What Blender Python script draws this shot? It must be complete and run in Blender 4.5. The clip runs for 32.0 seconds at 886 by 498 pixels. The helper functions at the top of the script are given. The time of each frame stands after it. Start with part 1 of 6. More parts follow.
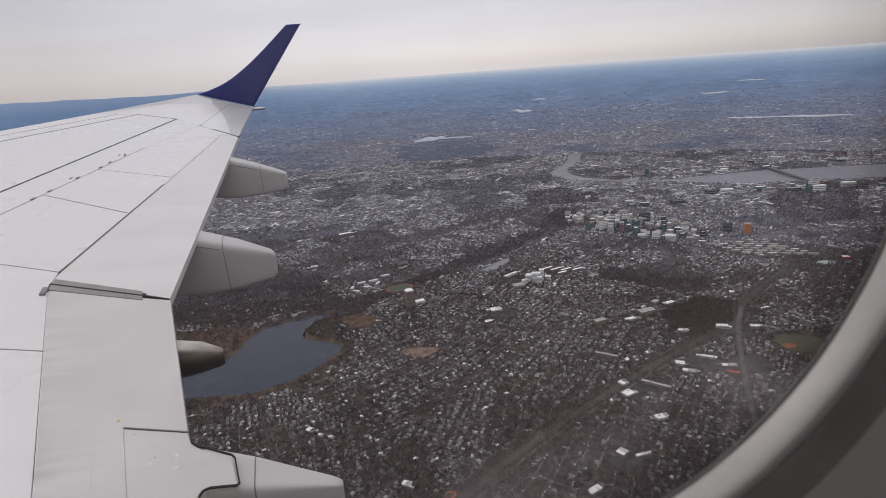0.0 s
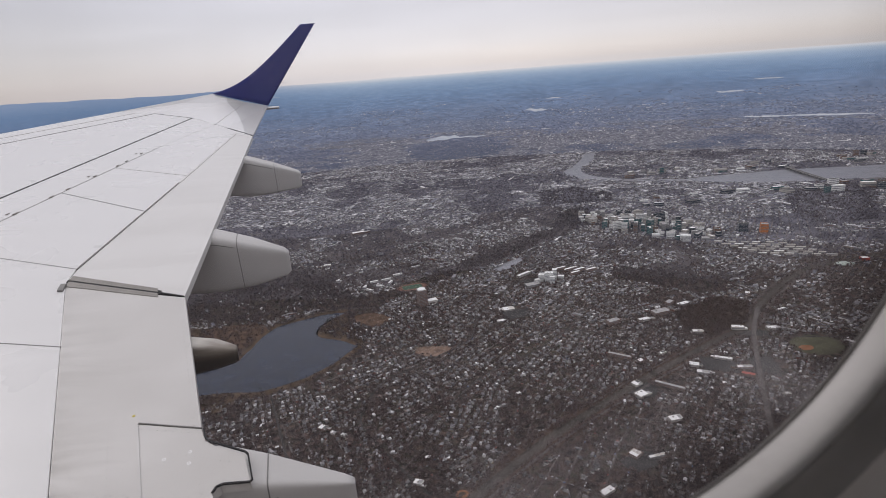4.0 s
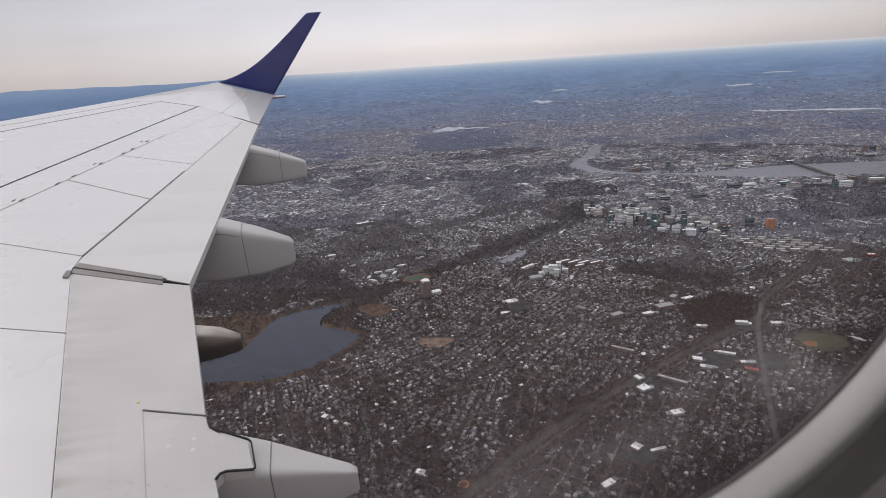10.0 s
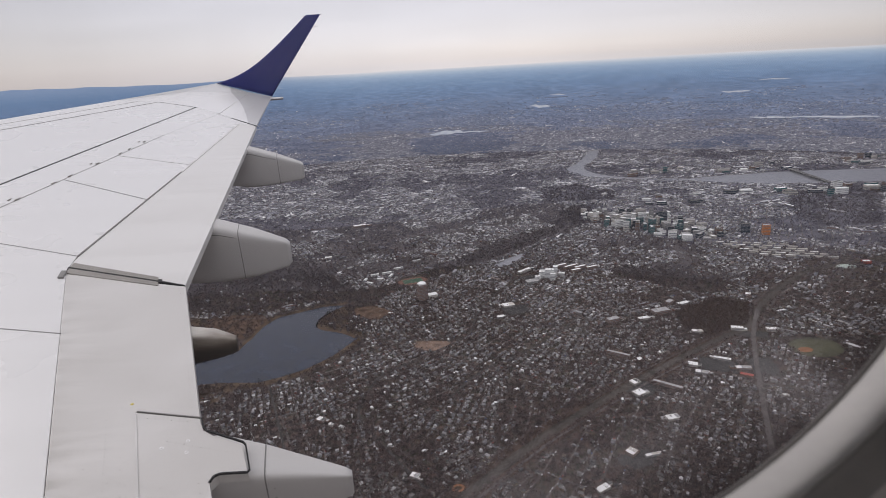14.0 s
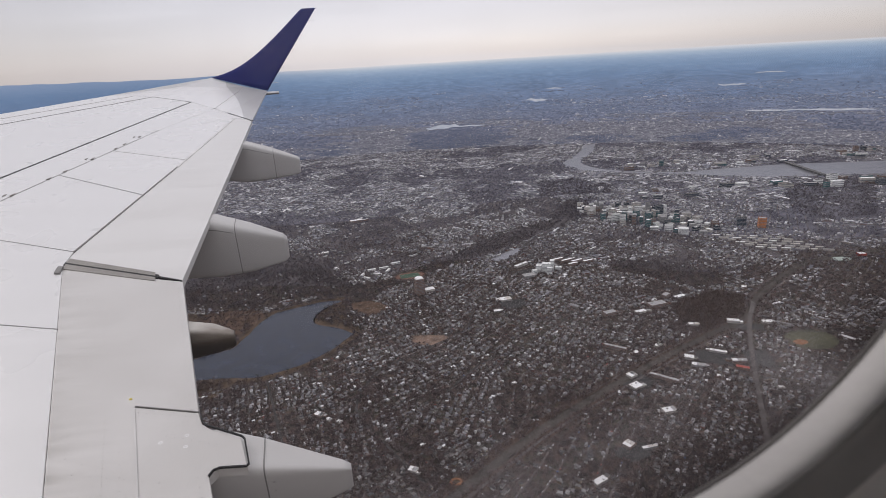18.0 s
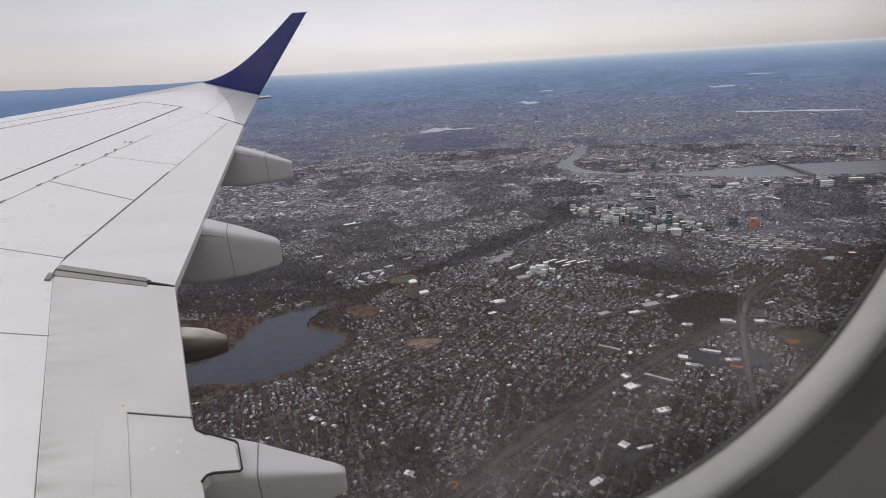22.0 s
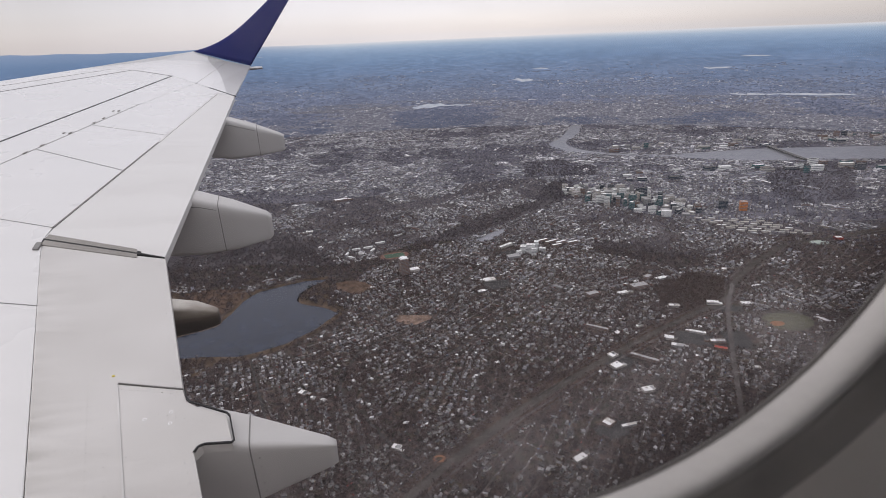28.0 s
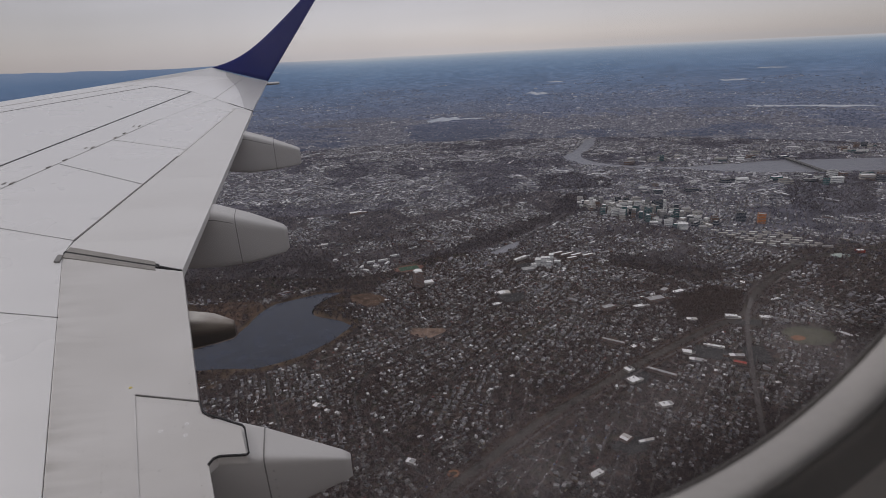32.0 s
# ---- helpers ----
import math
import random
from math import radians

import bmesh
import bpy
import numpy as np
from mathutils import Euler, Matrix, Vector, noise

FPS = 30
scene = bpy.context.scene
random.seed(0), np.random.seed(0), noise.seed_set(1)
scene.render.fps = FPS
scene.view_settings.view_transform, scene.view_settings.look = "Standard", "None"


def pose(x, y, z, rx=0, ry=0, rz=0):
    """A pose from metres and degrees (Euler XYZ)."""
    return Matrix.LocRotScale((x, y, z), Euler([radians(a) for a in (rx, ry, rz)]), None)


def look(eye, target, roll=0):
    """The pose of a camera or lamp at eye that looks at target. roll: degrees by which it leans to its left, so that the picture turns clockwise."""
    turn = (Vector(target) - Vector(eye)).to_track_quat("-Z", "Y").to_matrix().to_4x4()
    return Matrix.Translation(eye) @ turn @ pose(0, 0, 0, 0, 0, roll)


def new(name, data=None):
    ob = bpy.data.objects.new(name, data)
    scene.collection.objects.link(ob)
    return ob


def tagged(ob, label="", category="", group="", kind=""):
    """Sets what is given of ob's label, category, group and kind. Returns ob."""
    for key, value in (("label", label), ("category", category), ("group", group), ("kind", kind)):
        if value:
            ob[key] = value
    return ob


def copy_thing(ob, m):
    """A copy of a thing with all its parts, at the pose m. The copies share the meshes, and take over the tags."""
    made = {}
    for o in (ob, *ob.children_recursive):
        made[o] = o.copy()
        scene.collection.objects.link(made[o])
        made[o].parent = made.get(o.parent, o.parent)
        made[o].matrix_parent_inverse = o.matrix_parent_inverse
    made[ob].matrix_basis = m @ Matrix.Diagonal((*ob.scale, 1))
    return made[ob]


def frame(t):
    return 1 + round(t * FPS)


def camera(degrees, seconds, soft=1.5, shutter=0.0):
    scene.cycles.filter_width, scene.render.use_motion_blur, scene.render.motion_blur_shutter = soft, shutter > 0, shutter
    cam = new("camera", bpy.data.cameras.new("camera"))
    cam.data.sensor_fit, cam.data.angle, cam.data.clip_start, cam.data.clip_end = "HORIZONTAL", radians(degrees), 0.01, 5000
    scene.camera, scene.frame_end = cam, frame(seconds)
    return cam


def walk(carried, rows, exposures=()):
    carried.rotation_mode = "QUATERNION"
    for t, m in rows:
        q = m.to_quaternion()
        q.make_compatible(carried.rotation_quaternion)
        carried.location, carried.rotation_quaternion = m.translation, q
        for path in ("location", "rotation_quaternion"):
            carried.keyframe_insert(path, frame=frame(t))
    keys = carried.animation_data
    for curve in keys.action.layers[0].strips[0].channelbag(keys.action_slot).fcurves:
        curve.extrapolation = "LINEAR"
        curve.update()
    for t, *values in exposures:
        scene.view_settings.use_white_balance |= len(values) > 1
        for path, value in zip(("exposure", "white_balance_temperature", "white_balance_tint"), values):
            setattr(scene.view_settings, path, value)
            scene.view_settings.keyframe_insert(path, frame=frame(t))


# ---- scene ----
# camera: held by a passenger at a cabin window, a few centimetres of sway
cam = camera(76.0, 32.0, soft=0.85)
cam.data.dof.use_dof, cam.data.dof.focus_distance, cam.data.dof.aperture_fstop = True, 9.0, 10.0
EYE_Z = 500.0
PATH = [
    (0.0, 0.0099, -0.0125, 500.0138, 72.470, 4.011, -3.049),
    (0.5, 0.0103, -0.0121, 500.0120, 73.721, 5.539, -1.696),
    (1.0, 0.0100, -0.0098, 500.0126, 72.427, 4.877, -1.592),
    (1.5, 0.0104, -0.0085, 500.0128, 72.439, 4.552, -1.539),
    (2.0, 0.0090, -0.0077, 500.0129, 72.063, 4.254, -1.655),
    (2.5, 0.0089, -0.0089, 500.0106, 72.674, 4.499, -1.822),
    (3.0, 0.0092, -0.0081, 500.0106, 72.238, 4.307, -2.061),
    (3.5, 0.0092, -0.0080, 500.0107, 72.612, 4.193, -1.724),
    (5.5, 0.0064, 0.0016, 499.9978, 71.777, 4.092, -1.959),
    (6.0, 0.0045, 0.0030, 499.9995, 71.906, 4.030, -1.826),
    (6.5, 0.0044, 0.0011, 500.0007, 71.646, 3.937, -1.844),
    (7.0, 0.0042, 0.0009, 500.0012, 71.609, 4.023, -1.899),
    (7.5, 0.0045, -0.0000, 500.0017, 71.626, 4.024, -1.490),
    (8.0, 0.0042, -0.0001, 500.0018, 71.663, 3.839, -1.300),
    (8.5, 0.0050, -0.0005, 500.0034, 71.635, 3.743, -1.301),
    (9.0, 0.0044, 0.0004, 500.0039, 71.713, 3.739, -1.233),
    (9.5, 0.0055, 0.0006, 500.0038, 71.581, 3.825, -1.216),
    (10.0, 0.0069, 0.0012, 500.0041, 71.668, 3.667, -1.135),
    (10.5, 0.0079, 0.0024, 500.0032, 71.736, 3.700, -1.091),
    (11.0, 0.0067, 0.0037, 500.0026, 71.684, 3.490, -0.896),
    (11.5, 0.0062, 0.0039, 500.0043, 71.714, 3.403, -0.883),
    (12.0, 0.0064, 0.0031, 500.0047, 71.922, 3.326, -0.894),
    (12.5, 0.0066, 0.0017, 500.0053, 72.013, 2.928, -1.103),
    (13.0, 0.0051, 0.0034, 500.0043, 72.089, 2.953, -1.481),
    (13.5, 0.0058, 0.0034, 500.0039, 71.962, 3.006, -1.443),
    (14.0, 0.0060, 0.0031, 500.0045, 71.977, 3.089, -1.284),
    (14.5, 0.0067, 0.0023, 500.0034, 71.901, 3.233, -1.234),
    (16.5, 0.0048, 0.0051, 500.0037, 71.391, 2.838, -1.008),
    (17.0, 0.0044, 0.0041, 500.0040, 71.214, 2.992, -1.161),
    (17.5, 0.0035, 0.0024, 500.0018, 71.180, 3.083, -1.280),
    (18.0, 0.0022, 0.0008, 500.0006, 71.402, 3.257, -1.673),
    (18.5, 0.0018, 0.0003, 499.9988, 71.392, 3.210, -1.680),
    (19.0, 0.0031, 0.0004, 500.0005, 71.119, 3.436, -1.131),
    (19.5, 0.0053, 0.0010, 500.0035, 70.906, 3.700, -0.737),
    (20.0, 0.0076, -0.0018, 500.0041, 70.974, 3.753, -0.575),
    (20.5, 0.0096, -0.0021, 500.0037, 70.977, 3.683, -0.637),
    (21.0, 0.0099, -0.0037, 500.0026, 71.024, 3.481, -1.095),
    (21.5, 0.0104, -0.0038, 500.0024, 70.586, 3.353, -1.594),
    (22.0, 0.0089, -0.0059, 500.0001, 71.665, 3.547, -2.433),
    (22.5, 0.0073, -0.0062, 499.9993, 71.119, 3.268, -2.507),
    (23.0, 0.0041, -0.0069, 500.0000, 69.543, 2.586, -4.199),
    (23.5, 0.0029, -0.0067, 500.0010, 69.755, 1.896, -4.306),
    (24.0, 0.0013, -0.0057, 500.0027, 69.729, 1.717, -3.622),
    (24.5, 0.0006, -0.0053, 500.0031, 69.069, 1.908, -3.485),
    (25.0, 0.0007, -0.0048, 500.0018, 69.498, 2.190, -3.568),
    (25.5, 0.0009, -0.0039, 499.9993, 69.674, 2.241, -3.472),
    (27.5, -0.0039, -0.0015, 499.9953, 69.697, 2.127, -2.885),
    (28.0, -0.0047, -0.0007, 499.9945, 69.343, 2.272, -2.951),
    (28.5, -0.0052, -0.0001, 499.9928, 69.547, 2.417, -3.019),
    (29.0, -0.0044, 0.0015, 499.9915, 69.532, 2.487, -3.022),
    (29.5, -0.0037, 0.0024, 499.9902, 70.183, 3.107, -2.442),
    (30.0, -0.0040, 0.0026, 499.9898, 70.293, 3.074, -2.269),
    (30.5, -0.0042, 0.0018, 499.9909, 70.241, 2.815, -2.231),
    (31.0, -0.0057, 0.0013, 499.9920, 70.495, 2.752, -2.084),
    (31.5, -0.0055, 0.0001, 499.9927, 70.806, 2.827, -1.842),
    (32.0, -0.0055, 0.0009, 499.9940, 70.697, 2.744, -1.575),
]
walk(cam, [(t, pose(x, y, z, rx, ry, rz)) for t, x, y, z, rx, ry, rz in PATH],
     exposures=[(t, e, 6340, 15) for t, e in ((0, 0.0), (1, -0.02), (2, -0.06), (3, 0.0), (6, 0.08), (9, 0.08), (20, 0.11), (22, 0.09), (23, 0.03), (24, 0.02), (25, 0.22), (28, 0.2), (30, -0.05), (31, -0.34), (32, -0.48))])

# ---- sky and light: a bright high overcast with a warm clear strip low down
world = bpy.data.worlds.new("sky")
scene.world = world
world.use_nodes = True
wn, wl = world.node_tree.nodes, world.node_tree.links
wn.clear()
SUN_ELEV, SUN_AZ = radians(38), radians(-55)
sky = wn.new("ShaderNodeTexSky")
sky.sky_type = 'NISHITA'
sky.sun_disc = False
sky.sun_elevation, sky.sun_rotation = SUN_ELEV, SUN_AZ
bg_sky = wn.new("ShaderNodeBackground")
bg_sky.inputs["Strength"].default_value = 0.012
wl.new(sky.outputs[0], bg_sky.inputs["Color"])
tc = wn.new("ShaderNodeTexCoord")
sep = wn.new("ShaderNodeSeparateXYZ")
wl.new(tc.outputs["Generated"], sep.inputs[0])
mp = wn.new("ShaderNodeMapping")
mp.inputs["Scale"].default_value = (1.0, 1.0, 14.0)
wl.new(tc.outputs["Generated"], mp.inputs[0])
cl = wn.new("ShaderNodeTexNoise")
cl.inputs["Scale"].default_value, cl.inputs["Detail"].default_value = 1.6, 4.0
wl.new(mp.outputs[0], cl.inputs["Vector"])
ramp = wn.new("ShaderNodeValToRGB")
els = ramp.color_ramp.elements
els[0].position, els[0].color = 0.0, (0.655, 0.622, 0.60, 1)
els[1].position, els[1].color = 1.0, (1.0, 0.98, 0.98, 1)
for p, c in ((0.008, (0.690, 0.640, 0.596, 1)), (0.022, (0.735, 0.690, 0.645, 1)), (0.042, (0.705, 0.680, 0.665, 1)), (0.075, (0.672, 0.658, 0.666, 1)), (0.13, (0.645, 0.636, 0.656, 1)), (0.35, (0.72, 0.714, 0.735, 1))):
    e = els.new(p)
    e.color = c
wl.new(sep.outputs[2], ramp.inputs[0])
cmap = wn.new("ShaderNodeMapRange")
cmap.inputs["From Min"].default_value, cmap.inputs["From Max"].default_value = 0.3, 0.7
cmap.inputs["To Min"].default_value, cmap.inputs["To Max"].default_value = 0.93, 1.07
wl.new(cl.outputs[0], cmap.inputs[0])
# the cloud is thinnest ahead, where the light comes through, and thicker to both sides
side = wn.new("ShaderNodeMath")
side.operation = 'ADD'
side.inputs[1].default_value = -0.05
wl.new(sep.outputs[0], side.inputs[0])
side2 = wn.new("ShaderNodeMath")
side2.operation = 'POWER'
side2.inputs[1].default_value = 2.0
wl.new(side.outputs[0], side2.inputs[0])
thick = wn.new("ShaderNodeMapRange")
thick.inputs["From Max"].default_value = 0.5
thick.inputs["To Min"].default_value, thick.inputs["To Max"].default_value = 1.0, 0.60
wl.new(side2.outputs[0], thick.inputs[0])
dim = wn.new("ShaderNodeMath")
dim.operation = 'MULTIPLY'
wl.new(cmap.outputs[0], dim.inputs[0])
wl.new(thick.outputs[0], dim.inputs[1])
bg_cl = wn.new("ShaderNodeBackground")
cool = wn.new("ShaderNodeValToRGB")
els = cool.color_ramp.elements
els[0].position, els[0].color = 0.0, (0.605, 0.590, 0.598, 1)
els[1].position, els[1].color = 1.0, (1.0, 0.98, 0.98, 1)
for p, c in ((0.03, (0.640, 0.624, 0.628, 1)), (0.08, (0.640, 0.628, 0.642, 1)), (0.13, (0.640, 0.632, 0.654, 1)), (0.35, (0.72, 0.714, 0.735, 1))):
    e = els.new(p)
    e.color = c
wl.new(sep.outputs[2], cool.inputs[0])
warm = wn.new("ShaderNodeMapRange")
warm.inputs["From Min"].default_value, warm.inputs["From Max"].default_value = -0.40, 0.15
wl.new(sep.outputs[0], warm.inputs[0])
tone = wn.new("ShaderNodeMixRGB")
wl.new(warm.outputs[0], tone.inputs[0])
wl.new(cool.outputs[0], tone.inputs[1])
wl.new(ramp.outputs[0], tone.inputs[2])
wl.new(tone.outputs[0], bg_cl.inputs["Color"])
wl.new(dim.outputs[0], bg_cl.inputs["Strength"])
addsh = wn.new("ShaderNodeAddShader")
wl.new(bg_sky.outputs[0], addsh.inputs[0])
wl.new(bg_cl.outputs[0], addsh.inputs[1])
wout = wn.new("ShaderNodeOutputWorld")
wl.new(addsh.outputs[0], wout.inputs[0])

sun = new("sun", bpy.data.lights.new("sun", 'SUN'))
sun.data.energy, sun.data.angle, sun.data.color = 0.6, radians(14), (1.0, 0.95, 0.88)
sun.matrix_world = look((0, 0, 600), (-math.sin(SUN_AZ) * math.cos(SUN_ELEV), -math.cos(SUN_AZ) * math.cos(SUN_ELEV), 600 - math.sin(SUN_ELEV)))


# ---- materials
def material(name, rough=0.8, metal=0.0, spec=0.5):
    m = bpy.data.materials.new(name)
    m.use_nodes = True
    b = m.node_tree.nodes["Principled BSDF"]
    b.inputs["Roughness"].default_value = rough
    b.inputs["Metallic"].default_value = metal
    b.inputs["Specular IOR Level"].default_value = spec
    return m, m.node_tree.nodes, m.node_tree.links, b


def ramp_node(n, stops, constant=False):
    r = n.new("ShaderNodeValToRGB")
    if constant:
        r.color_ramp.interpolation = 'CONSTANT'
    e = r.color_ramp.elements
    e[0].position, e[0].color = stops[0][0], (*stops[0][1], 1)
    e[1].position, e[1].color = stops[-1][0], (*stops[-1][1], 1)
    for p, c in stops[1:-1]:
        e.new(p).color = (*c, 1)
    return r


def noise_node(n, l, scale, detail=3.0, coord="Object", stretch=None):
    t = n.new("ShaderNodeTexCoord")
    x = n.new("ShaderNodeTexNoise")
    x.inputs["Scale"].default_value, x.inputs["Detail"].default_value = scale, detail
    if stretch:
        mpn = n.new("ShaderNodeMapping")
        mpn.inputs["Scale"].default_value = stretch
        l.new(t.outputs[coord], mpn.inputs[0])
        l.new(mpn.outputs[0], x.inputs["Vector"])
    else:
        l.new(t.outputs[coord], x.inputs["Vector"])
    return x


def mix_node(n, l, a, b, fac, mode='MIX'):
    m = n.new("ShaderNodeMixRGB")
    m.blend_type = mode
    for sock, v in ((m.inputs[0], fac), (m.inputs[1], a), (m.inputs[2], b)):
        if hasattr(v, "links"):
            l.new(v, sock)
        elif isinstance(v, (int, float)):
            sock.default_value = v
        else:
            sock.default_value = (*v, 1)
    return m.outputs[0]


def bump_node(n, l, height, b, strength=0.2, dist=0.02):
    x = n.new("ShaderNodeBump")
    x.inputs["Strength"].default_value, x.inputs["Distance"].default_value = strength, dist
    l.new(height, x.inputs["Height"])
    l.new(x.outputs[0], b.inputs["Normal"])


def painted(name, col, rough=0.4, grime=(0.5, 0.5, 0.48), amount=0.25, streak=(0.6, 6.0, 2.0), spec=0.5):
    """aircraft paint: fine mottling, and dirt drawn out along the air flow"""
    m, n, l, b = material(name, rough, spec=spec)
    big = noise_node(n, l, 1.3, 5.0, "Object", streak)
    fine = noise_node(n, l, 2.5, 2.0, "Object")
    r = ramp_node(n, [(0.40, (0, 0, 0)), (0.66, (amount,) * 3)])
    l.new(big.outputs[0], r.inputs[0])
    c1 = mix_node(n, l, col, grime, r.outputs[0])
    c2 = mix_node(n, l, c1, tuple(v * 0.955 for v in col), fine.outputs[0])
    l.new(c2, b.inputs["Base Color"])
    rr = n.new("ShaderNodeMapRange")
    rr.inputs["To Min"].default_value, rr.inputs["To Max"].default_value = rough - 0.03, rough + 0.05
    l.new(fine.outputs[0], rr.inputs[0])
    l.new(rr.outputs[0], b.inputs["Roughness"])
    return m


def varied(name, stops, rough=0.8, source="Random Per Island", mottle=0.12, scale=0.6, spec=0.3):
    """colours picked piece by piece"""
    m, n, l, b = material(name, rough, spec=spec)
    if source == "Random":
        src = n.new("ShaderNodeObjectInfo").outputs["Random"]
    else:
        src = n.new("ShaderNodeNewGeometry").outputs["Random Per Island"]
    r = ramp_node(n, stops, True)
    l.new(src, r.inputs[0])
    nz = noise_node(n, l, scale, 3.0)
    k = ramp_node(n, [(0.3, (1 - mottle * 2,) * 3), (0.7, (1.0,) * 3)])
    l.new(nz.outputs[0], k.inputs[0])
    l.new(mix_node(n, l, r.outputs[0], k.outputs[0], 1.0, 'MULTIPLY'), b.inputs["Base Color"])
    return m


def plain(name, col, rough=0.7, scale=0.8, mottle=0.15, spec=0.4, metal=0.0):
    m, n, l, b = material(name, rough, metal, spec)
    nz = noise_node(n, l, scale, 5.0)
    k = ramp_node(n, [(0.3, tuple(v * (1 - mottle) for v in col)), (0.7, tuple(min(1, v * (1 + mottle)) for v in col))])
    l.new(nz.outputs[0], k.inputs[0])
    l.new(k.outputs[0], b.inputs["Base Color"])
    bump_node(n, l, nz.outputs[0], b, 0.1, 0.02)
    return m


WING_WHITE = painted("wing_paint_light_grey", (0.74, 0.735, 0.72), 0.27, amount=0.2, spec=0.40)
FLAP_WHITE = painted("flap_paint_light_grey", (0.70, 0.69, 0.665), 0.34, grime=(0.46, 0.44, 0.41), amount=0.42, streak=(0.9, 5.0, 1.0))
FAIRING = painted("fairing_paint_grey", (0.535, 0.525, 0.51), 0.42, grime=(0.40, 0.38, 0.35), amount=0.4)
WINGLET = painted("winglet_paint_blue", (0.009, 0.016, 0.125), 0.42, grime=(0.03, 0.03, 0.20), amount=0.2, spec=0.12)


def stained_flap():
    """flap paint with dirt streaks running aft from its leading edge"""
    m, n, l, b = material("inboard_flap_paint", 0.38)
    t, s = n.new("ShaderNodeTexCoord"), n.new("ShaderNodeSeparateXYZ")
    l.new(t.outputs["Object"], s.inputs[0])
    edge = n.new("ShaderNodeMath")
    edge.operation = 'MULTIPLY_ADD'
    edge.inputs[1].default_value, edge.inputs[2].default_value = 0.2795, 0.5375
    l.new(s.outputs[1], edge.inputs[0])
    back = n.new("ShaderNodeMath")
    back.operation = 'ADD'
    l.new(edge.outputs[0], back.inputs[0])
    l.new(s.outputs[0], back.inputs[1])
    near = ramp_node(n, [(0.0, (0.85,) * 3), (0.03, (0.60,) * 3), (0.09, (0.30,) * 3), (0.30, (0.12,) * 3), (0.7, (0.05,) * 3)])
    l.new(back.outputs[0], near.inputs[0])
    streaks = noise_node(n, l, 1.0, 9.0, "Object", (3.0, 14.0, 1.0))
    k = ramp_node(n, [(0.36, (0.08,) * 3), (0.66, (1.0,) * 3)])
    l.new(streaks.outputs[0], k.inputs[0])
    wide = noise_node(n, l, 2.2, 4.0, "Object", (0.7, 1.0, 1.0))
    k2 = ramp_node(n, [(0.36, (0.0,) * 3), (0.70, (0.26,) * 3)])
    l.new(wide.outputs[0], k2.inputs[0])
    root = ramp_node(n, [(0.30, (1.0,) * 3), (0.55, (0.55,) * 3), (0.85, (0.35,) * 3)])
    span = n.new("ShaderNodeMapRange")
    span.inputs["From Min"].default_value, span.inputs["From Max"].default_value = 0.8, 4.0
    l.new(s.outputs[1], span.inputs[0])
    l.new(span.outputs[0], root.inputs[0])
    dirt = mix_node(n, l, near.outputs[0], k.outputs[0], 1.0, 'MULTIPLY')
    dirt = mix_node(n, l, dirt, root.outputs[0], 1.0, 'MULTIPLY')
    dirt = mix_node(n, l, dirt, k2.outputs[0], 1.0, 'ADD')
    l.new(mix_node(n, l, (0.62, 0.605, 0.58), (0.30, 0.28, 0.25), dirt), b.inputs["Base Color"])
    return m


FLAP_STAINED = stained_flap()


def shaded_tip():
    """white paint; grey shading painted past a ragged curve, towards the tip's trailing edge"""
    m, n, l, b = material("wing_tip_painted_shade", 0.26)
    t, s = n.new("ShaderNodeTexCoord"), n.new("ShaderNodeSeparateXYZ")
    l.new(t.outputs["Object"], s.inputs[0])
    # chord of the painted shade's edge: -0.80 at span 8, -1.03 at 9.9, -1.47 at 11.4
    k = n.new("ShaderNodeMath")
    k.operation = 'SUBTRACT'
    k.inputs[1].default_value = 7.3
    l.new(s.outputs[1], k.inputs[0])
    q = n.new("ShaderNodeMath")
    q.operation = 'POWER'
    q.inputs[1].default_value = 2.2
    l.new(k.outputs[0], q.inputs[0])
    e = n.new("ShaderNodeMath")
    e.operation = 'MULTIPLY_ADD'
    e.inputs[1].default_value, e.inputs[2].default_value = 0.0316, 0.785
    l.new(q.outputs[0], e.inputs[0])
    d = n.new("ShaderNodeMath")
    d.operation = 'ADD'
    l.new(e.outputs[0], d.inputs[0])
    l.new(s.outputs[0], d.inputs[1])
    rag = noise_node(n, l, 9.0, 2.0)
    d2 = n.new("ShaderNodeMath")
    d2.operation = 'MULTIPLY_ADD'
    d2.inputs[1].default_value = 0.05
    l.new(rag.outputs[0], d2.inputs[0])
    l.new(d.outputs[0], d2.inputs[2])
    r = ramp_node(n, [(0.022, (0.735, 0.73, 0.72)), (0.034, (0.51, 0.505, 0.495))])
    l.new(d2.outputs[0], r.inputs[0])
    l.new(r.outputs[0], b.inputs["Base Color"])
    return m


TIP_SHADED = shaded_tip()


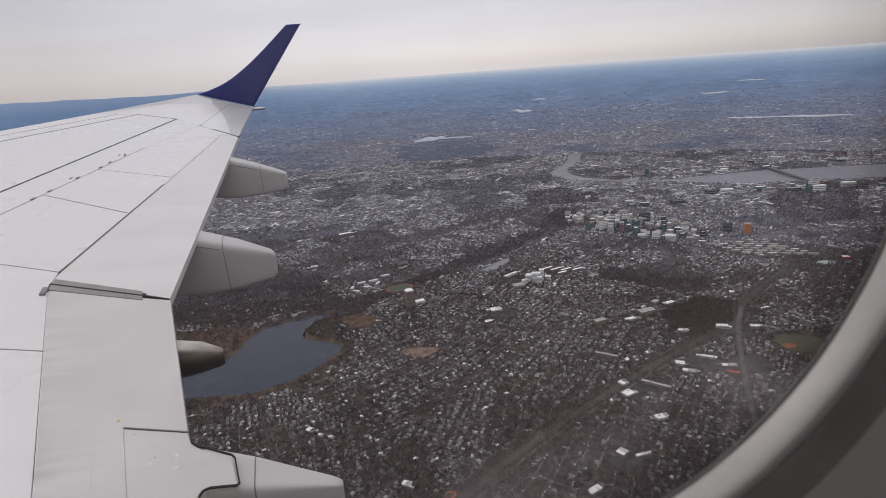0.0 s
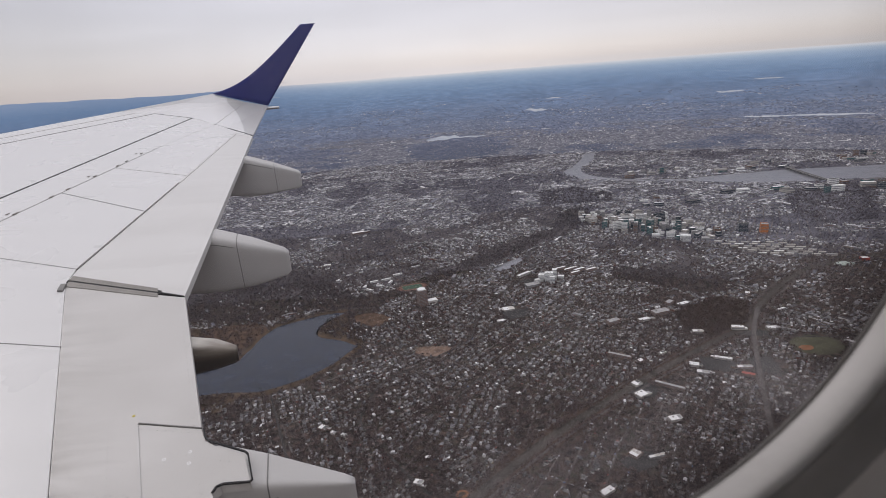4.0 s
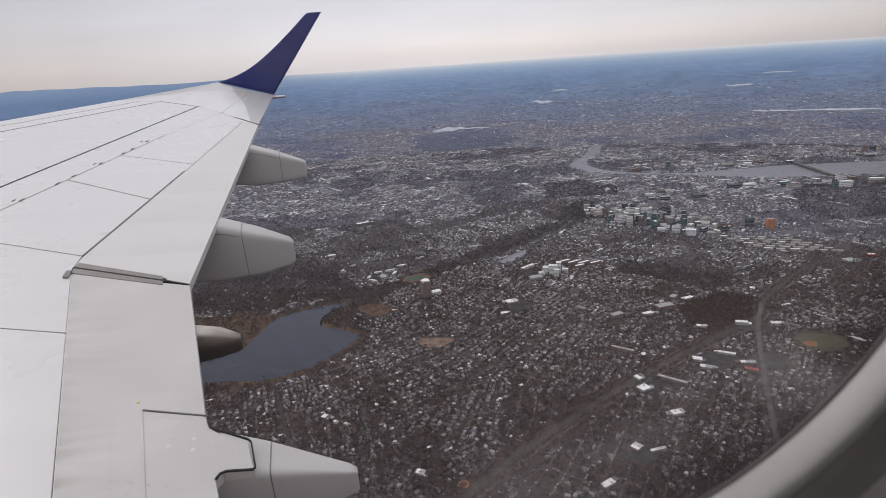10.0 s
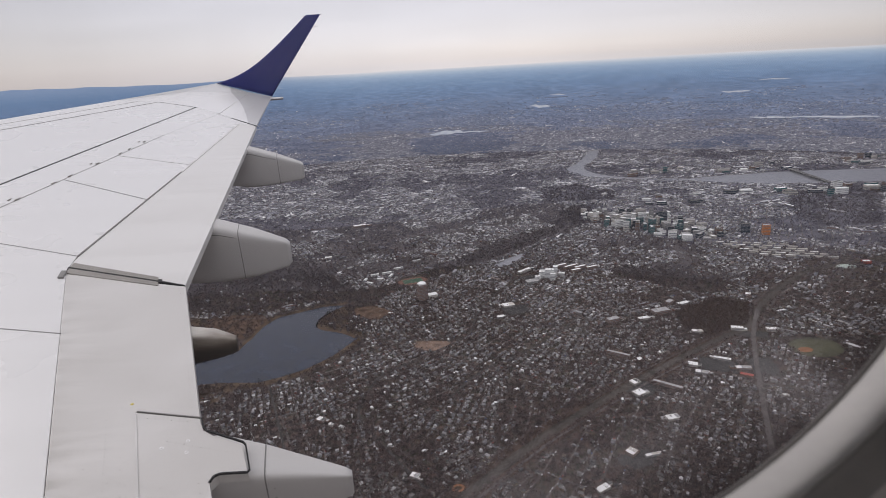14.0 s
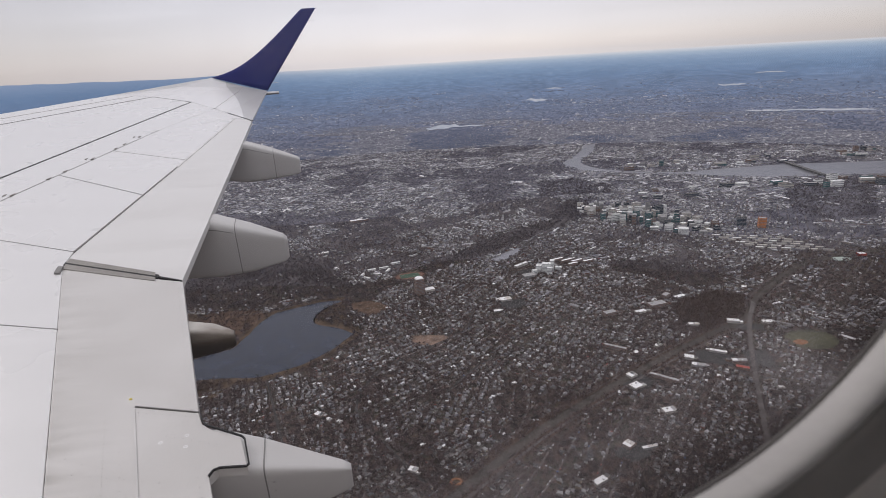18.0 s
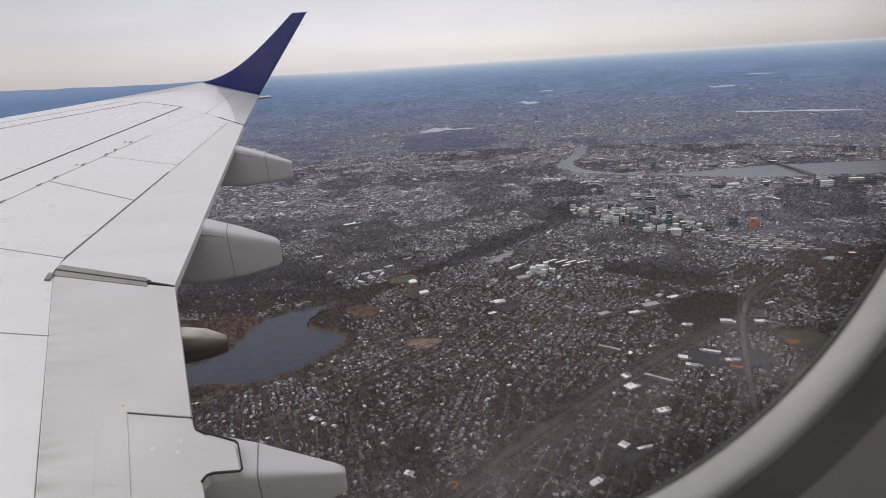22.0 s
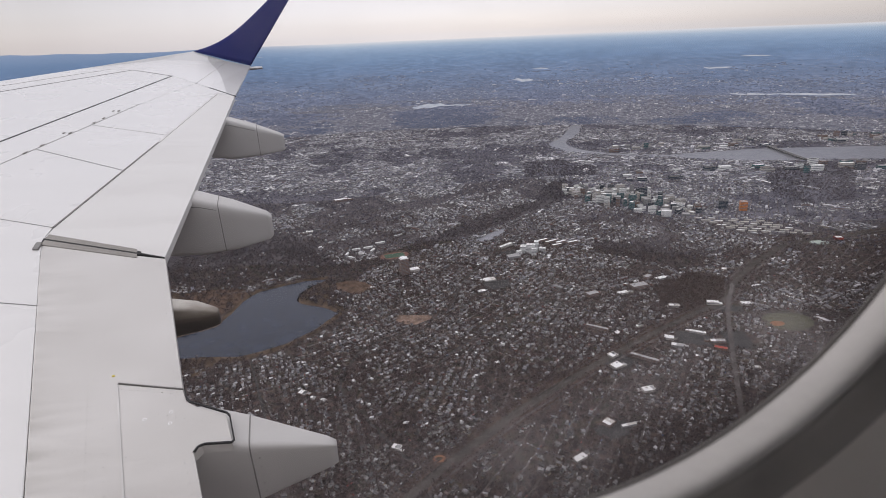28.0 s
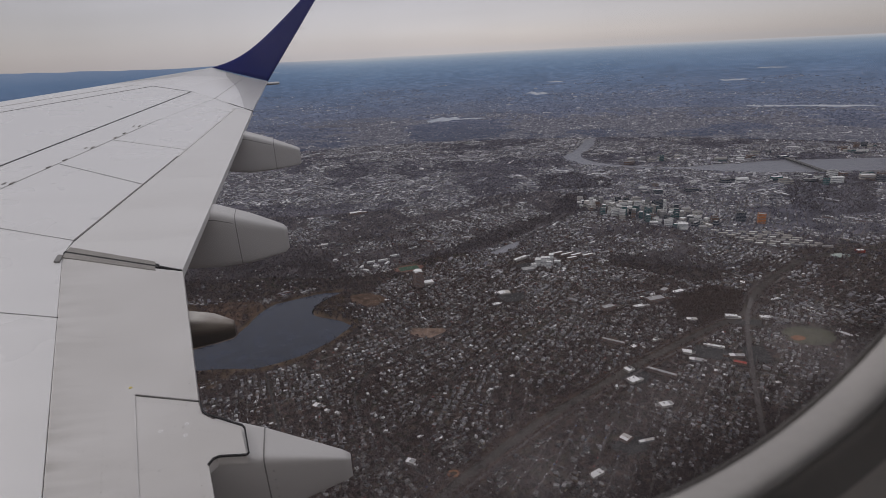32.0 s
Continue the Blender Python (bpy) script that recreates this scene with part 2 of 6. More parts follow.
def brown_fairing():
    """pale paint turning brown, then near black, over the lower half"""
    m, n, l, b = material("fairing_brown_below", 0.45)
    t, s = n.new("ShaderNodeTexCoord"), n.new("ShaderNodeSeparateXYZ")
    l.new(t.outputs["Object"], s.inputs[0])
    nz = noise_node(n, l, 6.0, 4.0, "Object", (0.4, 1.0, 2.0))
    a = n.new("ShaderNodeMath")
    a.operation = 'MULTIPLY_ADD'
    a.inputs[1].default_value = 0.10
    l.new(nz.outputs[0], a.inputs[0])
    l.new(s.outputs[2], a.inputs[2])
    h = n.new("ShaderNodeMapRange")
    h.inputs["From Min"].default_value, h.inputs["From Max"].default_value = -1.40, -1.262
    l.new(a.outputs[0], h.inputs[0])
    k = ramp_node(n, [(0.0, (0.035, 0.028, 0.022)), (0.35, (0.10, 0.08, 0.06)), (0.62, (0.23, 0.20, 0.165)), (0.8, (0.50, 0.475, 0.43))])
    l.new(h.outputs[0], k.inputs[0])
    l.new(k.outputs[0], b.inputs["Base Color"])
    return m


FAIRING_BROWN = brown_fairing()
SEAL = plain("rubber_seal_grey", (0.20, 0.195, 0.185), 0.6, 6.0)
SEAL_LIGHT = plain("seal_strip_grey", (0.25, 0.235, 0.21), 0.5, 6.0)
SEAL_PALE = plain("seal_filler_pale", (0.63, 0.62, 0.60), 0.4, 6.0)
GAP = plain("gap_black", (0.02, 0.02, 0.021), 0.8, 6.0)
RIVET = plain("rivet_dark", (0.34, 0.33, 0.315), 0.5, 30.0)
MARK_YELLOW = plain("mark_yellow", (0.70, 0.58, 0.10), 0.5, 30.0)
MARK_WHITE = plain("mark_white", (0.9, 0.9, 0.9), 0.5, 30.0)
STEEL = plain("bare_metal", (0.55, 0.55, 0.55), 0.35, 8.0, metal=0.8)
BEZEL = plain("window_surround_plastic", (0.71, 0.69, 0.66), 0.36, 25.0, 0.04)
LIP = plain("window_lip_plastic", (0.62, 0.60, 0.57), 0.35, 25.0, 0.05)
GASKET = plain("window_gasket_black", (0.17, 0.16, 0.15), 0.6, 20.0)
SLOT = plain("shade_slot_grey", (0.42, 0.40, 0.375), 0.7, 20.0)
LINING = plain("cabin_lining", (0.80, 0.76, 0.71), 0.7, 12.0, 0.06)


def glass_material():
    m = bpy.data.materials.new("window_acrylic")
    m.use_nodes = True
    n, l = m.node_tree.nodes, m.node_tree.links
    n.clear()
    tr, gl, df = n.new("ShaderNodeBsdfTransparent"), n.new("ShaderNodeBsdfGlossy"), n.new("ShaderNodeBsdfTranslucent")
    gl.inputs["Roughness"].default_value = 0.02
    df.inputs["Color"].default_value = (0.80, 0.745, 0.74, 1)
    lw = n.new("ShaderNodeFresnel")
    lw.inputs[0].default_value = 1.3
    s1, s2 = n.new("ShaderNodeMixShader"), n.new("ShaderNodeMixShader")
    l.new(lw.outputs[0], s1.inputs[0])
    l.new(tr.outputs[0], s1.inputs[1])
    l.new(gl.outputs[0], s1.inputs[2])
    def calc(op, a, c_=None, lo=None):
        q = n.new("ShaderNodeMath")
        q.operation = op
        for sock, v in zip(q.inputs, (a, c_, lo)):
            if hasattr(v, "links"):
                l.new(v, sock)
            elif v is not None:
                sock.default_value = v
        return q.outputs[0]

    # how far a place on the pane lies from the straight middle of the window
    sp, tco = n.new("ShaderNodeSeparateXYZ"), n.new("ShaderNodeTexCoord")
    l.new(tco.outputs["Object"], sp.inputs[0])
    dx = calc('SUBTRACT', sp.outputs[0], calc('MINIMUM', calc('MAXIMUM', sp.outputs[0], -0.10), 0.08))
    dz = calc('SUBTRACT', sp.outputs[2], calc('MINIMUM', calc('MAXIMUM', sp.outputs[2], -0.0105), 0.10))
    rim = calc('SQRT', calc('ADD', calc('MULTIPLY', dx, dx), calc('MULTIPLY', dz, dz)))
    # painted darker towards the rim, imitating the surround's soft shade
    rim_shade = ramp_node(n, [(0.125, (1.0, 1.0, 1.0)), (0.160, (0.86, 0.85, 0.85)), (0.180, (0.62, 0.60, 0.60)), (0.192, (0.38, 0.36, 0.36))])
    l.new(rim, rim_shade.inputs[0])
    l.new(rim_shade.outputs[0], tr.inputs[0])
    # greasy smears, thicker low down in the after corner
    nz = noise_node(n, l, 7.0, 6.0, "Object", (0.8, 1.0, 1.8))
    # lowest value is an even veil that lifts the darks like haze
    k = ramp_node(n, [(0.42, (0.019, 0.019, 0.019)), (0.72, (0.044, 0.044, 0.044))])
    l.new(nz.outputs[0], k.inputs[0])
    blot = noise_node(n, l, 26.0, 7.0, "Object", (1.0, 1.0, 1.0))
    k3 = ramp_node(n, [(0.47, (0.0, 0.0, 0.0)), (0.72, (0.16, 0.16, 0.16))])
    l.new(blot.outputs[0], k3.inputs[0])
    corner = ramp_node(n, [(0.115, (0.0,) * 3), (0.155, (0.6,) * 3), (0.185, (1.0,) * 3)])
    l.new(rim, corner.inputs[0])
    low = ramp_node(n, [(0.40, (1.0,) * 3), (0.56, (0.0,) * 3)])
    l.new(calc('ADD', sp.outputs[2], 0.5), low.inputs[0])
    smear = calc('MULTIPLY', calc('MULTIPLY', k3.outputs[0], corner.outputs[0]), low.outputs[0])
    l.new(calc('ADD', k.outputs[0], smear), s2.inputs[0])
    l.new(s1.outputs[0], s2.inputs[1])
    l.new(df.outputs[0], s2.inputs[2])
    o = n.new("ShaderNodeOutputMaterial")
    l.new(s2.outputs[0], o.inputs[0])
    return m


GLASS = glass_material()


def ground_material():
    m, n, l, b = material("winter_ground", 0.95, spec=0.1)
    big = noise_node(n, l, 0.004, 6.0)
    mid = noise_node(n, l, 0.03, 5.0)
    fine = noise_node(n, l, 0.25, 4.0)
    r1 = ramp_node(n, [(0.35, (0.048, 0.038, 0.039)), (0.48, (0.068, 0.052, 0.048)), (0.58, (0.057, 0.057, 0.042)), (0.64, (0.068, 0.054, 0.048)), (0.75, (0.105, 0.075, 0.060))])
    l.new(mid.outputs[0], r1.inputs[0])
    r2 = ramp_node(n, [(0.35, (0.042, 0.035, 0.037)), (0.65, (0.090, 0.076, 0.073))])
    l.new(fine.outputs[0], r2.inputs[0])
    r3 = ramp_node(n, [(0.4, (0.25,) * 3), (0.6, (0.75,) * 3)])
    l.new(big.outputs[0], r3.inputs[0])
    lots = noise_node(n, l, 0.09, 4.0)
    r4 = ramp_node(n, [(0.34, (0.45,) * 3), (0.5, (0.95,) * 3), (0.64, (1.65, 1.42, 1.28))])
    l.new(lots.outputs[0], r4.inputs[0])
    col = mix_node(n, l, r1.outputs[0], r2.outputs[0], r3.outputs[0])
    l.new(mix_node(n, l, col, r4.outputs[0], 1.0, 'MULTIPLY'), b.inputs["Base Color"])
    return m


def water_material(name, col, rough, spec=0.5):
    m, n, l, b = material(name, rough, spec=spec)
    nz = noise_node(n, l, 0.03, 6.0)
    k = ramp_node(n, [(0.35, col), (0.7, tuple(v * 1.5 for v in col))])
    l.new(nz.outputs[0], k.inputs[0])
    l.new(k.outputs[0], b.inputs["Base Color"])
    w = noise_node(n, l, 0.6, 3.0)
    bump_node(n, l, w.outputs[0], b, 0.25, 0.15)
    return m


GROUND = ground_material()
POND_WATER = water_material("pond_water", (0.011, 0.016, 0.030), 0.2, 0.22)
RIVER_WATER = water_material("river_water", (0.13, 0.13, 0.145), 0.30, 0.35)
ASPHALT = plain("asphalt", (0.066, 0.061, 0.060), 0.9, 0.05, 0.40, spec=0.08)
AVENUE_GREY = plain("worn_concrete_road", (0.115, 0.103, 0.099), 0.9, 0.05, 0.35, spec=0.08)
RAILBED = plain("rail_ballast", (0.062, 0.053, 0.047), 0.95, 0.035, 0.55, spec=0.08)
PARKING = plain("parking_asphalt", (0.052, 0.050, 0.050), 0.9, 0.05, 0.35, spec=0.08)
DIRT = plain("ballfield_clay", (0.26, 0.125, 0.068), 0.95, 0.1, 0.2, spec=0.08)
DRYGRASS = plain("dry_winter_grass", (0.083, 0.060, 0.043), 0.95, 0.04, 0.5, spec=0.08)
MEADOW_RED = plain("rust_winter_grass", (0.098, 0.066, 0.049), 0.95, 0.06, 0.6, spec=0.08)
TURF = plain("sports_turf", (0.045, 0.085, 0.055), 0.9, 0.08, 0.2)
TRACK_RED = plain("running_track_red", (0.15, 0.075, 0.055), 0.9, 0.1, 0.2)
PALE_GREEN = plain("pale_green_membrane", (0.38, 0.44, 0.39), 0.7, 0.1, 0.08)
# city walls and roofs paled and blued to carry the haze
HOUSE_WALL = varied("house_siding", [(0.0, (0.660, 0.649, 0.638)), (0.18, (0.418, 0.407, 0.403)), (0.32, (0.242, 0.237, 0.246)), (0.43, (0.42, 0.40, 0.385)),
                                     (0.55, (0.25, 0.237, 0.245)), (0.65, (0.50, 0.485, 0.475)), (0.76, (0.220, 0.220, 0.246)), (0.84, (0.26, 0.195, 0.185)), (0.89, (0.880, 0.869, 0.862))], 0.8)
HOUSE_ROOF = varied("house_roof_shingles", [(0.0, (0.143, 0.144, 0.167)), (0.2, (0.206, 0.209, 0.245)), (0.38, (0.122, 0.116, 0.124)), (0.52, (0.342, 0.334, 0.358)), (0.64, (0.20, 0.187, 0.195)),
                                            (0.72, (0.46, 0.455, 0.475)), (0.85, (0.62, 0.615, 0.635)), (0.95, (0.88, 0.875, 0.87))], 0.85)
HOUSE_WALL_NEAR = varied("house_siding_near", [(0.0, (0.42, 0.405, 0.39)), (0.22, (0.30, 0.295, 0.29)), (0.42, (0.20, 0.195, 0.205)), (0.56, (0.36, 0.31, 0.26)),
                                               (0.68, (0.22, 0.175, 0.155)), (0.78, (0.54, 0.52, 0.50)), (0.90, (0.26, 0.14, 0.12)), (0.94, (0.86, 0.85, 0.83))], 0.8)
HOUSE_ROOF_NEAR = varied("house_shingles_near", [(0.0, (0.150, 0.145, 0.156)), (0.22, (0.215, 0.208, 0.22)), (0.40, (0.105, 0.098, 0.103)), (0.55, (0.280, 0.272, 0.278)), (0.72, (0.205, 0.165, 0.150)),
                                                 (0.82, (0.41, 0.40, 0.405)), (0.92, (0.64, 0.635, 0.64)), (0.97, (0.88, 0.88, 0.88))], 0.85)
HOUSE_WALL_ONE = varied("house_siding_single", [(0.0, (0.52, 0.51, 0.49)), (0.2, (0.30, 0.29, 0.28)), (0.4, (0.19, 0.185, 0.19)), (0.55, (0.34, 0.29, 0.22)), (0.75, (0.22, 0.17, 0.13)), (0.88, (0.66, 0.65, 0.63))], 0.8, "Random")
HOUSE_ROOF_ONE = varied("house_roof_single", [(0.0, (0.10, 0.098, 0.10)), (0.3, (0.15, 0.14, 0.14)), (0.5, (0.085, 0.078, 0.075)), (0.7, (0.21, 0.20, 0.195)), (0.9, (0.36, 0.355, 0.35))], 0.85, "Random")
# bluer copy of the near branches, with haze put into the colour
HAZED_TWIGS = varied("bare_branches_hazed", [(0.0, (0.130, 0.124, 0.156)), (0.3, (0.158, 0.151, 0.186)), (0.6, (0.105, 0.101, 0.132)), (0.85, (0.188, 0.176, 0.206))], 0.95, spec=0.1)
WOODS = varied("bare_woods", [(0.0, (0.105, 0.093, 0.103)), (0.3, (0.135, 0.118, 0.126)), (0.6, (0.076, 0.069, 0.080)), (0.85, (0.165, 0.140, 0.142))], 0.95, spec=0.1)
TWIGS = varied("bare_branches", [(0.0, (0.112, 0.086, 0.086)), (0.22, (0.150, 0.118, 0.114)), (0.38, (0.063, 0.050, 0.053)), (0.52, (0.094, 0.073, 0.075)), (0.70, (0.192, 0.147, 0.136)), (0.84, (0.132, 0.093, 0.080)), (0.94, (0.248, 0.198, 0.182))], 0.95, spec=0.1)
PINE = varied("pine_needles", [(0.0, (0.028, 0.040, 0.026)), (0.5, (0.040, 0.050, 0.034)), (0.8, (0.050, 0.048, 0.036))], 0.9, spec=0.1)
CARS = varied("car_paint", [(0.0, (0.6, 0.6, 0.6)), (0.3, (0.05, 0.05, 0.055)), (0.55, (0.25, 0.26, 0.28)), (0.75, (0.5, 0.5, 0.52)), (0.88, (0.30, 0.04, 0.03)), (0.94, (0.05, 0.09, 0.22))], 0.35, spec=0.6)
ROOF_WHITE = plain("roof_membrane_white", (0.80, 0.80, 0.79), 0.7, 0.12, 0.10)
ROOF_GREY = plain("roof_gravel_grey", (0.33, 0.325, 0.32), 0.9, 0.12, 0.15)
ROOF_DARK = plain("roof_tar_dark", (0.10, 0.098, 0.097), 0.9, 0.12, 0.2)
WALL_CREAM = plain("precast_cream", (0.50, 0.47, 0.43), 0.8, 0.15, 0.1)
WALL_GREY = plain("concrete_grey", (0.33, 0.325, 0.32), 0.8, 0.15, 0.1)
WALL_BRICK = plain("brick_red_brown", (0.20, 0.135, 0.11), 0.85, 0.15, 0.15)
WALL_ORANGE = plain("orange_brick_tower", (0.55, 0.20, 0.06), 0.8, 0.15, 0.1)
WALL_WHITE = plain("white_panels", (0.78, 0.78, 0.76), 0.7, 0.15, 0.08)
WALL_GLASS = plain("curtain_wall_dark", (0.05, 0.065, 0.085), 0.15, 0.1, 0.2, spec=0.8)
WALL_TEAL = plain("curtain_wall_teal", (0.06, 0.14, 0.15), 0.2, 0.1, 0.2, spec=0.8)
WINDOW_DARK = plain("window_band_dark", (0.20, 0.205, 0.215), 0.3, 0.3, 0.2, spec=0.5)
RED_PAINT = plain("red_painted_roof", (0.36, 0.075, 0.055), 0.8, 0.1, 0.15)


def backdrop_material():
    """far country: towns giving way to wooded hills, blue haze painted into its glow"""
    m = bpy.data.materials.new("far_country_painted_haze")
    m.use_nodes = True
    n, l = m.node_tree.nodes, m.node_tree.links
    n.clear()
    t = n.new("ShaderNodeTexCoord")
    s = n.new("ShaderNodeSeparateXYZ")
    l.new(t.outputs["Object"], s.inputs[0])
    # ramp paints the haze by height: bluer, then paler at the skyline
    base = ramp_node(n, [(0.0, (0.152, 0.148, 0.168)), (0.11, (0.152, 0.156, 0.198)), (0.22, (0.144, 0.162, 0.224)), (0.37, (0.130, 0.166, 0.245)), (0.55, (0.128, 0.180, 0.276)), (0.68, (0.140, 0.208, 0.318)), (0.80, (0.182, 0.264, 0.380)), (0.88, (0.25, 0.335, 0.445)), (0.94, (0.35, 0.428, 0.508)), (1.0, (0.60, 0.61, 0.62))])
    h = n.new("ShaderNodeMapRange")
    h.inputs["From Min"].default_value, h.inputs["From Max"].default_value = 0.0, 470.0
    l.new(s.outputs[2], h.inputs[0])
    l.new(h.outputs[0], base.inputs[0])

    def calc(op, a, b_=None):
        q = n.new("ShaderNodeMath")
        q.operation = op
        for sock, v in zip(q.inputs, (a, b_)):
            if hasattr(v, "links"):
                l.new(v, sock)
            elif v is not None:
                sock.default_value = v
        return q.outputs[0]

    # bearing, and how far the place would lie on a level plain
    # painted haze thins to the left, where the hills stand out
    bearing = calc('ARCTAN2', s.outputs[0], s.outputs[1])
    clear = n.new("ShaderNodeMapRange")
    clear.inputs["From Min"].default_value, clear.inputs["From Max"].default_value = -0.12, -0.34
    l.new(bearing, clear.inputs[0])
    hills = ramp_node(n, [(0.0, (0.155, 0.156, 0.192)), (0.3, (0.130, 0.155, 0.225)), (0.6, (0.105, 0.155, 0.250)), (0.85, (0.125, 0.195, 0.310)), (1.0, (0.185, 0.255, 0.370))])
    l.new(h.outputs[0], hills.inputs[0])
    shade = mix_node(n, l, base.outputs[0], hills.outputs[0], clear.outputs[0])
    far = calc('POWER', calc('ADD', calc('POWER', s.outputs[0], 2.0), calc('POWER', s.outputs[1], 2.0)), 0.5)
    fall = calc('DIVIDE', calc('SUBTRACT', 500.0, s.outputs[2]), far)

    def field(u_scale, v_scale, detail):
        v = n.new("ShaderNodeCombineXYZ")
        l.new(calc('MULTIPLY', bearing, u_scale), v.inputs[0])
        l.new(calc('MULTIPLY', fall, v_scale), v.inputs[1])
        x = n.new("ShaderNodeTexNoise")
        x.inputs["Scale"].default_value, x.inputs["Detail"].default_value = 1.0, detail
        l.new(v.outputs[0], x.inputs["Vector"])
        return x.outputs[0]

    calm = ramp_node(n, [(0.0, (1.0,) * 3), (0.6, (0.9,) * 3), (0.82, (0.25,) * 3), (0.95, (0.0,) * 3)])
    l.new(h.outputs[0], calm.inputs[0])
    c1 = shade
    for u_s, v_s, det, lo, hi in ((14.0, 70.0, 6.0, 0.90, 1.10), (70.0, 380.0, 6.0, 0.86, 1.20)):
        k1 = ramp_node(n, [(0.36, (lo,) * 3), (0.5, (1.0,) * 3), (0.64, (hi,) * 3)])
        l.new(field(u_s, v_s, det), k1.inputs[0])
        c1 = mix_node(n, l, c1, mix_node(n, l, c1, k1.outputs[0], 1.0, 'MULTIPLY'), calm.outputs[0])
    k2 = ramp_node(n, [(0.50, (0.0,) * 3), (0.70, (0.85,) * 3)])
    l.new(field(260.0, 1100.0, 4.0), k2.inputs[0])
    fade = ramp_node(n, [(0.0, (1.0,) * 3), (0.3, (0.8,) * 3), (0.5, (0.45,) * 3), (0.7, (0.15,) * 3), (1.0, (0.0,) * 3)])
    l.new(h.outputs[0], fade.inputs[0])
    towns = ramp_node(n, [(0.40, (0.15,) * 3), (0.60, (1.0,) * 3)])
    l.new(field(9.0, 90.0, 3.0), towns.inputs[0])
    amt = mix_node(n, l, k2.outputs[0], fade.outputs[0], 1.0, 'MULTIPLY')
    amt = mix_node(n, l, amt, towns.outputs[0], 1.0, 'MULTIPLY')
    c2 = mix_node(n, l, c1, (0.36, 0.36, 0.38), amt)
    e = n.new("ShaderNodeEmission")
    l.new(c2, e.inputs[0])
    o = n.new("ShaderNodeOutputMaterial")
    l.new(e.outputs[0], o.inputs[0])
    return m


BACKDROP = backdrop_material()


# ---- building blocks
def link(name, me, mats, parent=None, label=""):
    for m in (mats if isinstance(mats, (list, tuple)) else [mats]):
        me.materials.append(m)
    ob = new(name, me)
    ob.parent = parent
    if label:
        tagged(ob, label)
    return ob


def part(name, bm, mat, parent, label=""):
    me = bpy.data.meshes.new(name)
    bm.normal_update()
    bm.to_mesh(me)
    bm.free()
    return link(name, me, mat, parent, label)


def thing(name, label, category, m=None, group="", kind=""):
    ob = new(name)
    ob.empty_display_size = 0.5
    if m is not None:
        ob.matrix_world = m
    return tagged(ob, label, category, group, kind)


def box_bm(x0, x1, y0, y1, z0, z1, bm=None):
    bm = bm or bmesh.new()
    v = [bm.verts.new(p) for p in ((x0, y0, z0), (x1, y0, z0), (x1, y1, z0), (x0, y1, z0), (x0, y0, z1), (x1, y0, z1), (x1, y1, z1), (x0, y1, z1))]
    for f in ((0, 3, 2, 1), (4, 5, 6, 7), (0, 1, 5, 4), (1, 2, 6, 5), (2, 3, 7, 6), (3, 0, 4, 7)):
        bm.faces.new([v[i] for i in f])
    return bm


def loft_bm(rings, caps=True, smooth=True):
    bm = bmesh.new()
    vs = [[bm.verts.new(p) for p in r] for r in rings]
    n = len(vs[0])
    for a, b in zip(vs, vs[1:]):
        for i in range(n):
            f = bm.faces.new((a[i], a[(i + 1) % n], b[(i + 1) % n], b[i]))
            f.smooth = smooth
    if caps:
        bm.faces.new(vs[0][::-1])
        bm.faces.new(vs[-1])
    bmesh.ops.recalc_face_normals(bm, faces=bm.faces)
    return bm


# ---- the aircraft: wing axes are x aft, y outboard, z up from the passenger's eye
AIRCRAFT = pose(0, 0, EYE_Z, 0, 0, 12)


def skin(s, c):
    """height of the wing's upper side"""
    return -1.62 + 0.125 * s - 0.075 * (c + 1.5)


def lift(p, d=0.0):
    return Vector((p[1], p[0], (p[2] if len(p) > 2 else skin(p[0], p[1])) - d))


def shrunk(pts, gap):
    """the outline moved in by half the gap"""
    area = sum(a[0] * b[1] - b[0] * a[1] for a, b in zip(pts, pts[1:] + pts[:1]))
    side = 1 if area > 0 else -1
    out = []
    for i, p in enumerate(pts):
        a, b = Vector(pts[i - 1][:2]), Vector(pts[(i + 1) % len(pts)][:2])
        q = Vector(p[:2])
        d1, d2 = (q - a).normalized(), (b - q).normalized()
        n1, n2 = Vector((-d1.y, d1.x)) * side, Vector((-d2.y, d2.x)) * side
        k = (n1 + n2) / max(0.35, 1 + n1.dot(n2))
        q = q + k * gap / 2
        out.append((q.x, q.y, *p[2:]))
    return out


wing = thing("aircraft_wing", "light grey airliner wing with panel seams and flap fairings", "aircraft wing", AIRCRAFT)


def panel(name, pts, gap=0.008, thick=0.022, mat=None, parent=None, drop=0.0, bevel=0.004, label=""):
    bm = bmesh.new()
    pts = shrunk(pts, gap)
    top = [bm.verts.new(lift(p, drop)) for p in pts]
    low = [bm.verts.new(lift(p, drop + thick)) for p in pts]
    f = bm.faces.new(top)
    n = len(top)
    for i in range(n):
        bm.faces.new((top[i], low[i], low[(i + 1) % n], top[(i + 1) % n]))
    bm.faces.new(low[::-1])
    bmesh.ops.recalc_face_normals(bm, faces=bm.faces)
    rim = [e for e in bm.edges if e.verts[0] in top and e.verts[1] in top]
    if bevel:
        bmesh.ops.bevel(bm, geom=rim, offset=bevel, segments=2, affect='EDGES', profile=0.6)
    return part(name, bm, mat or WING_WHITE, parent or wing, label)


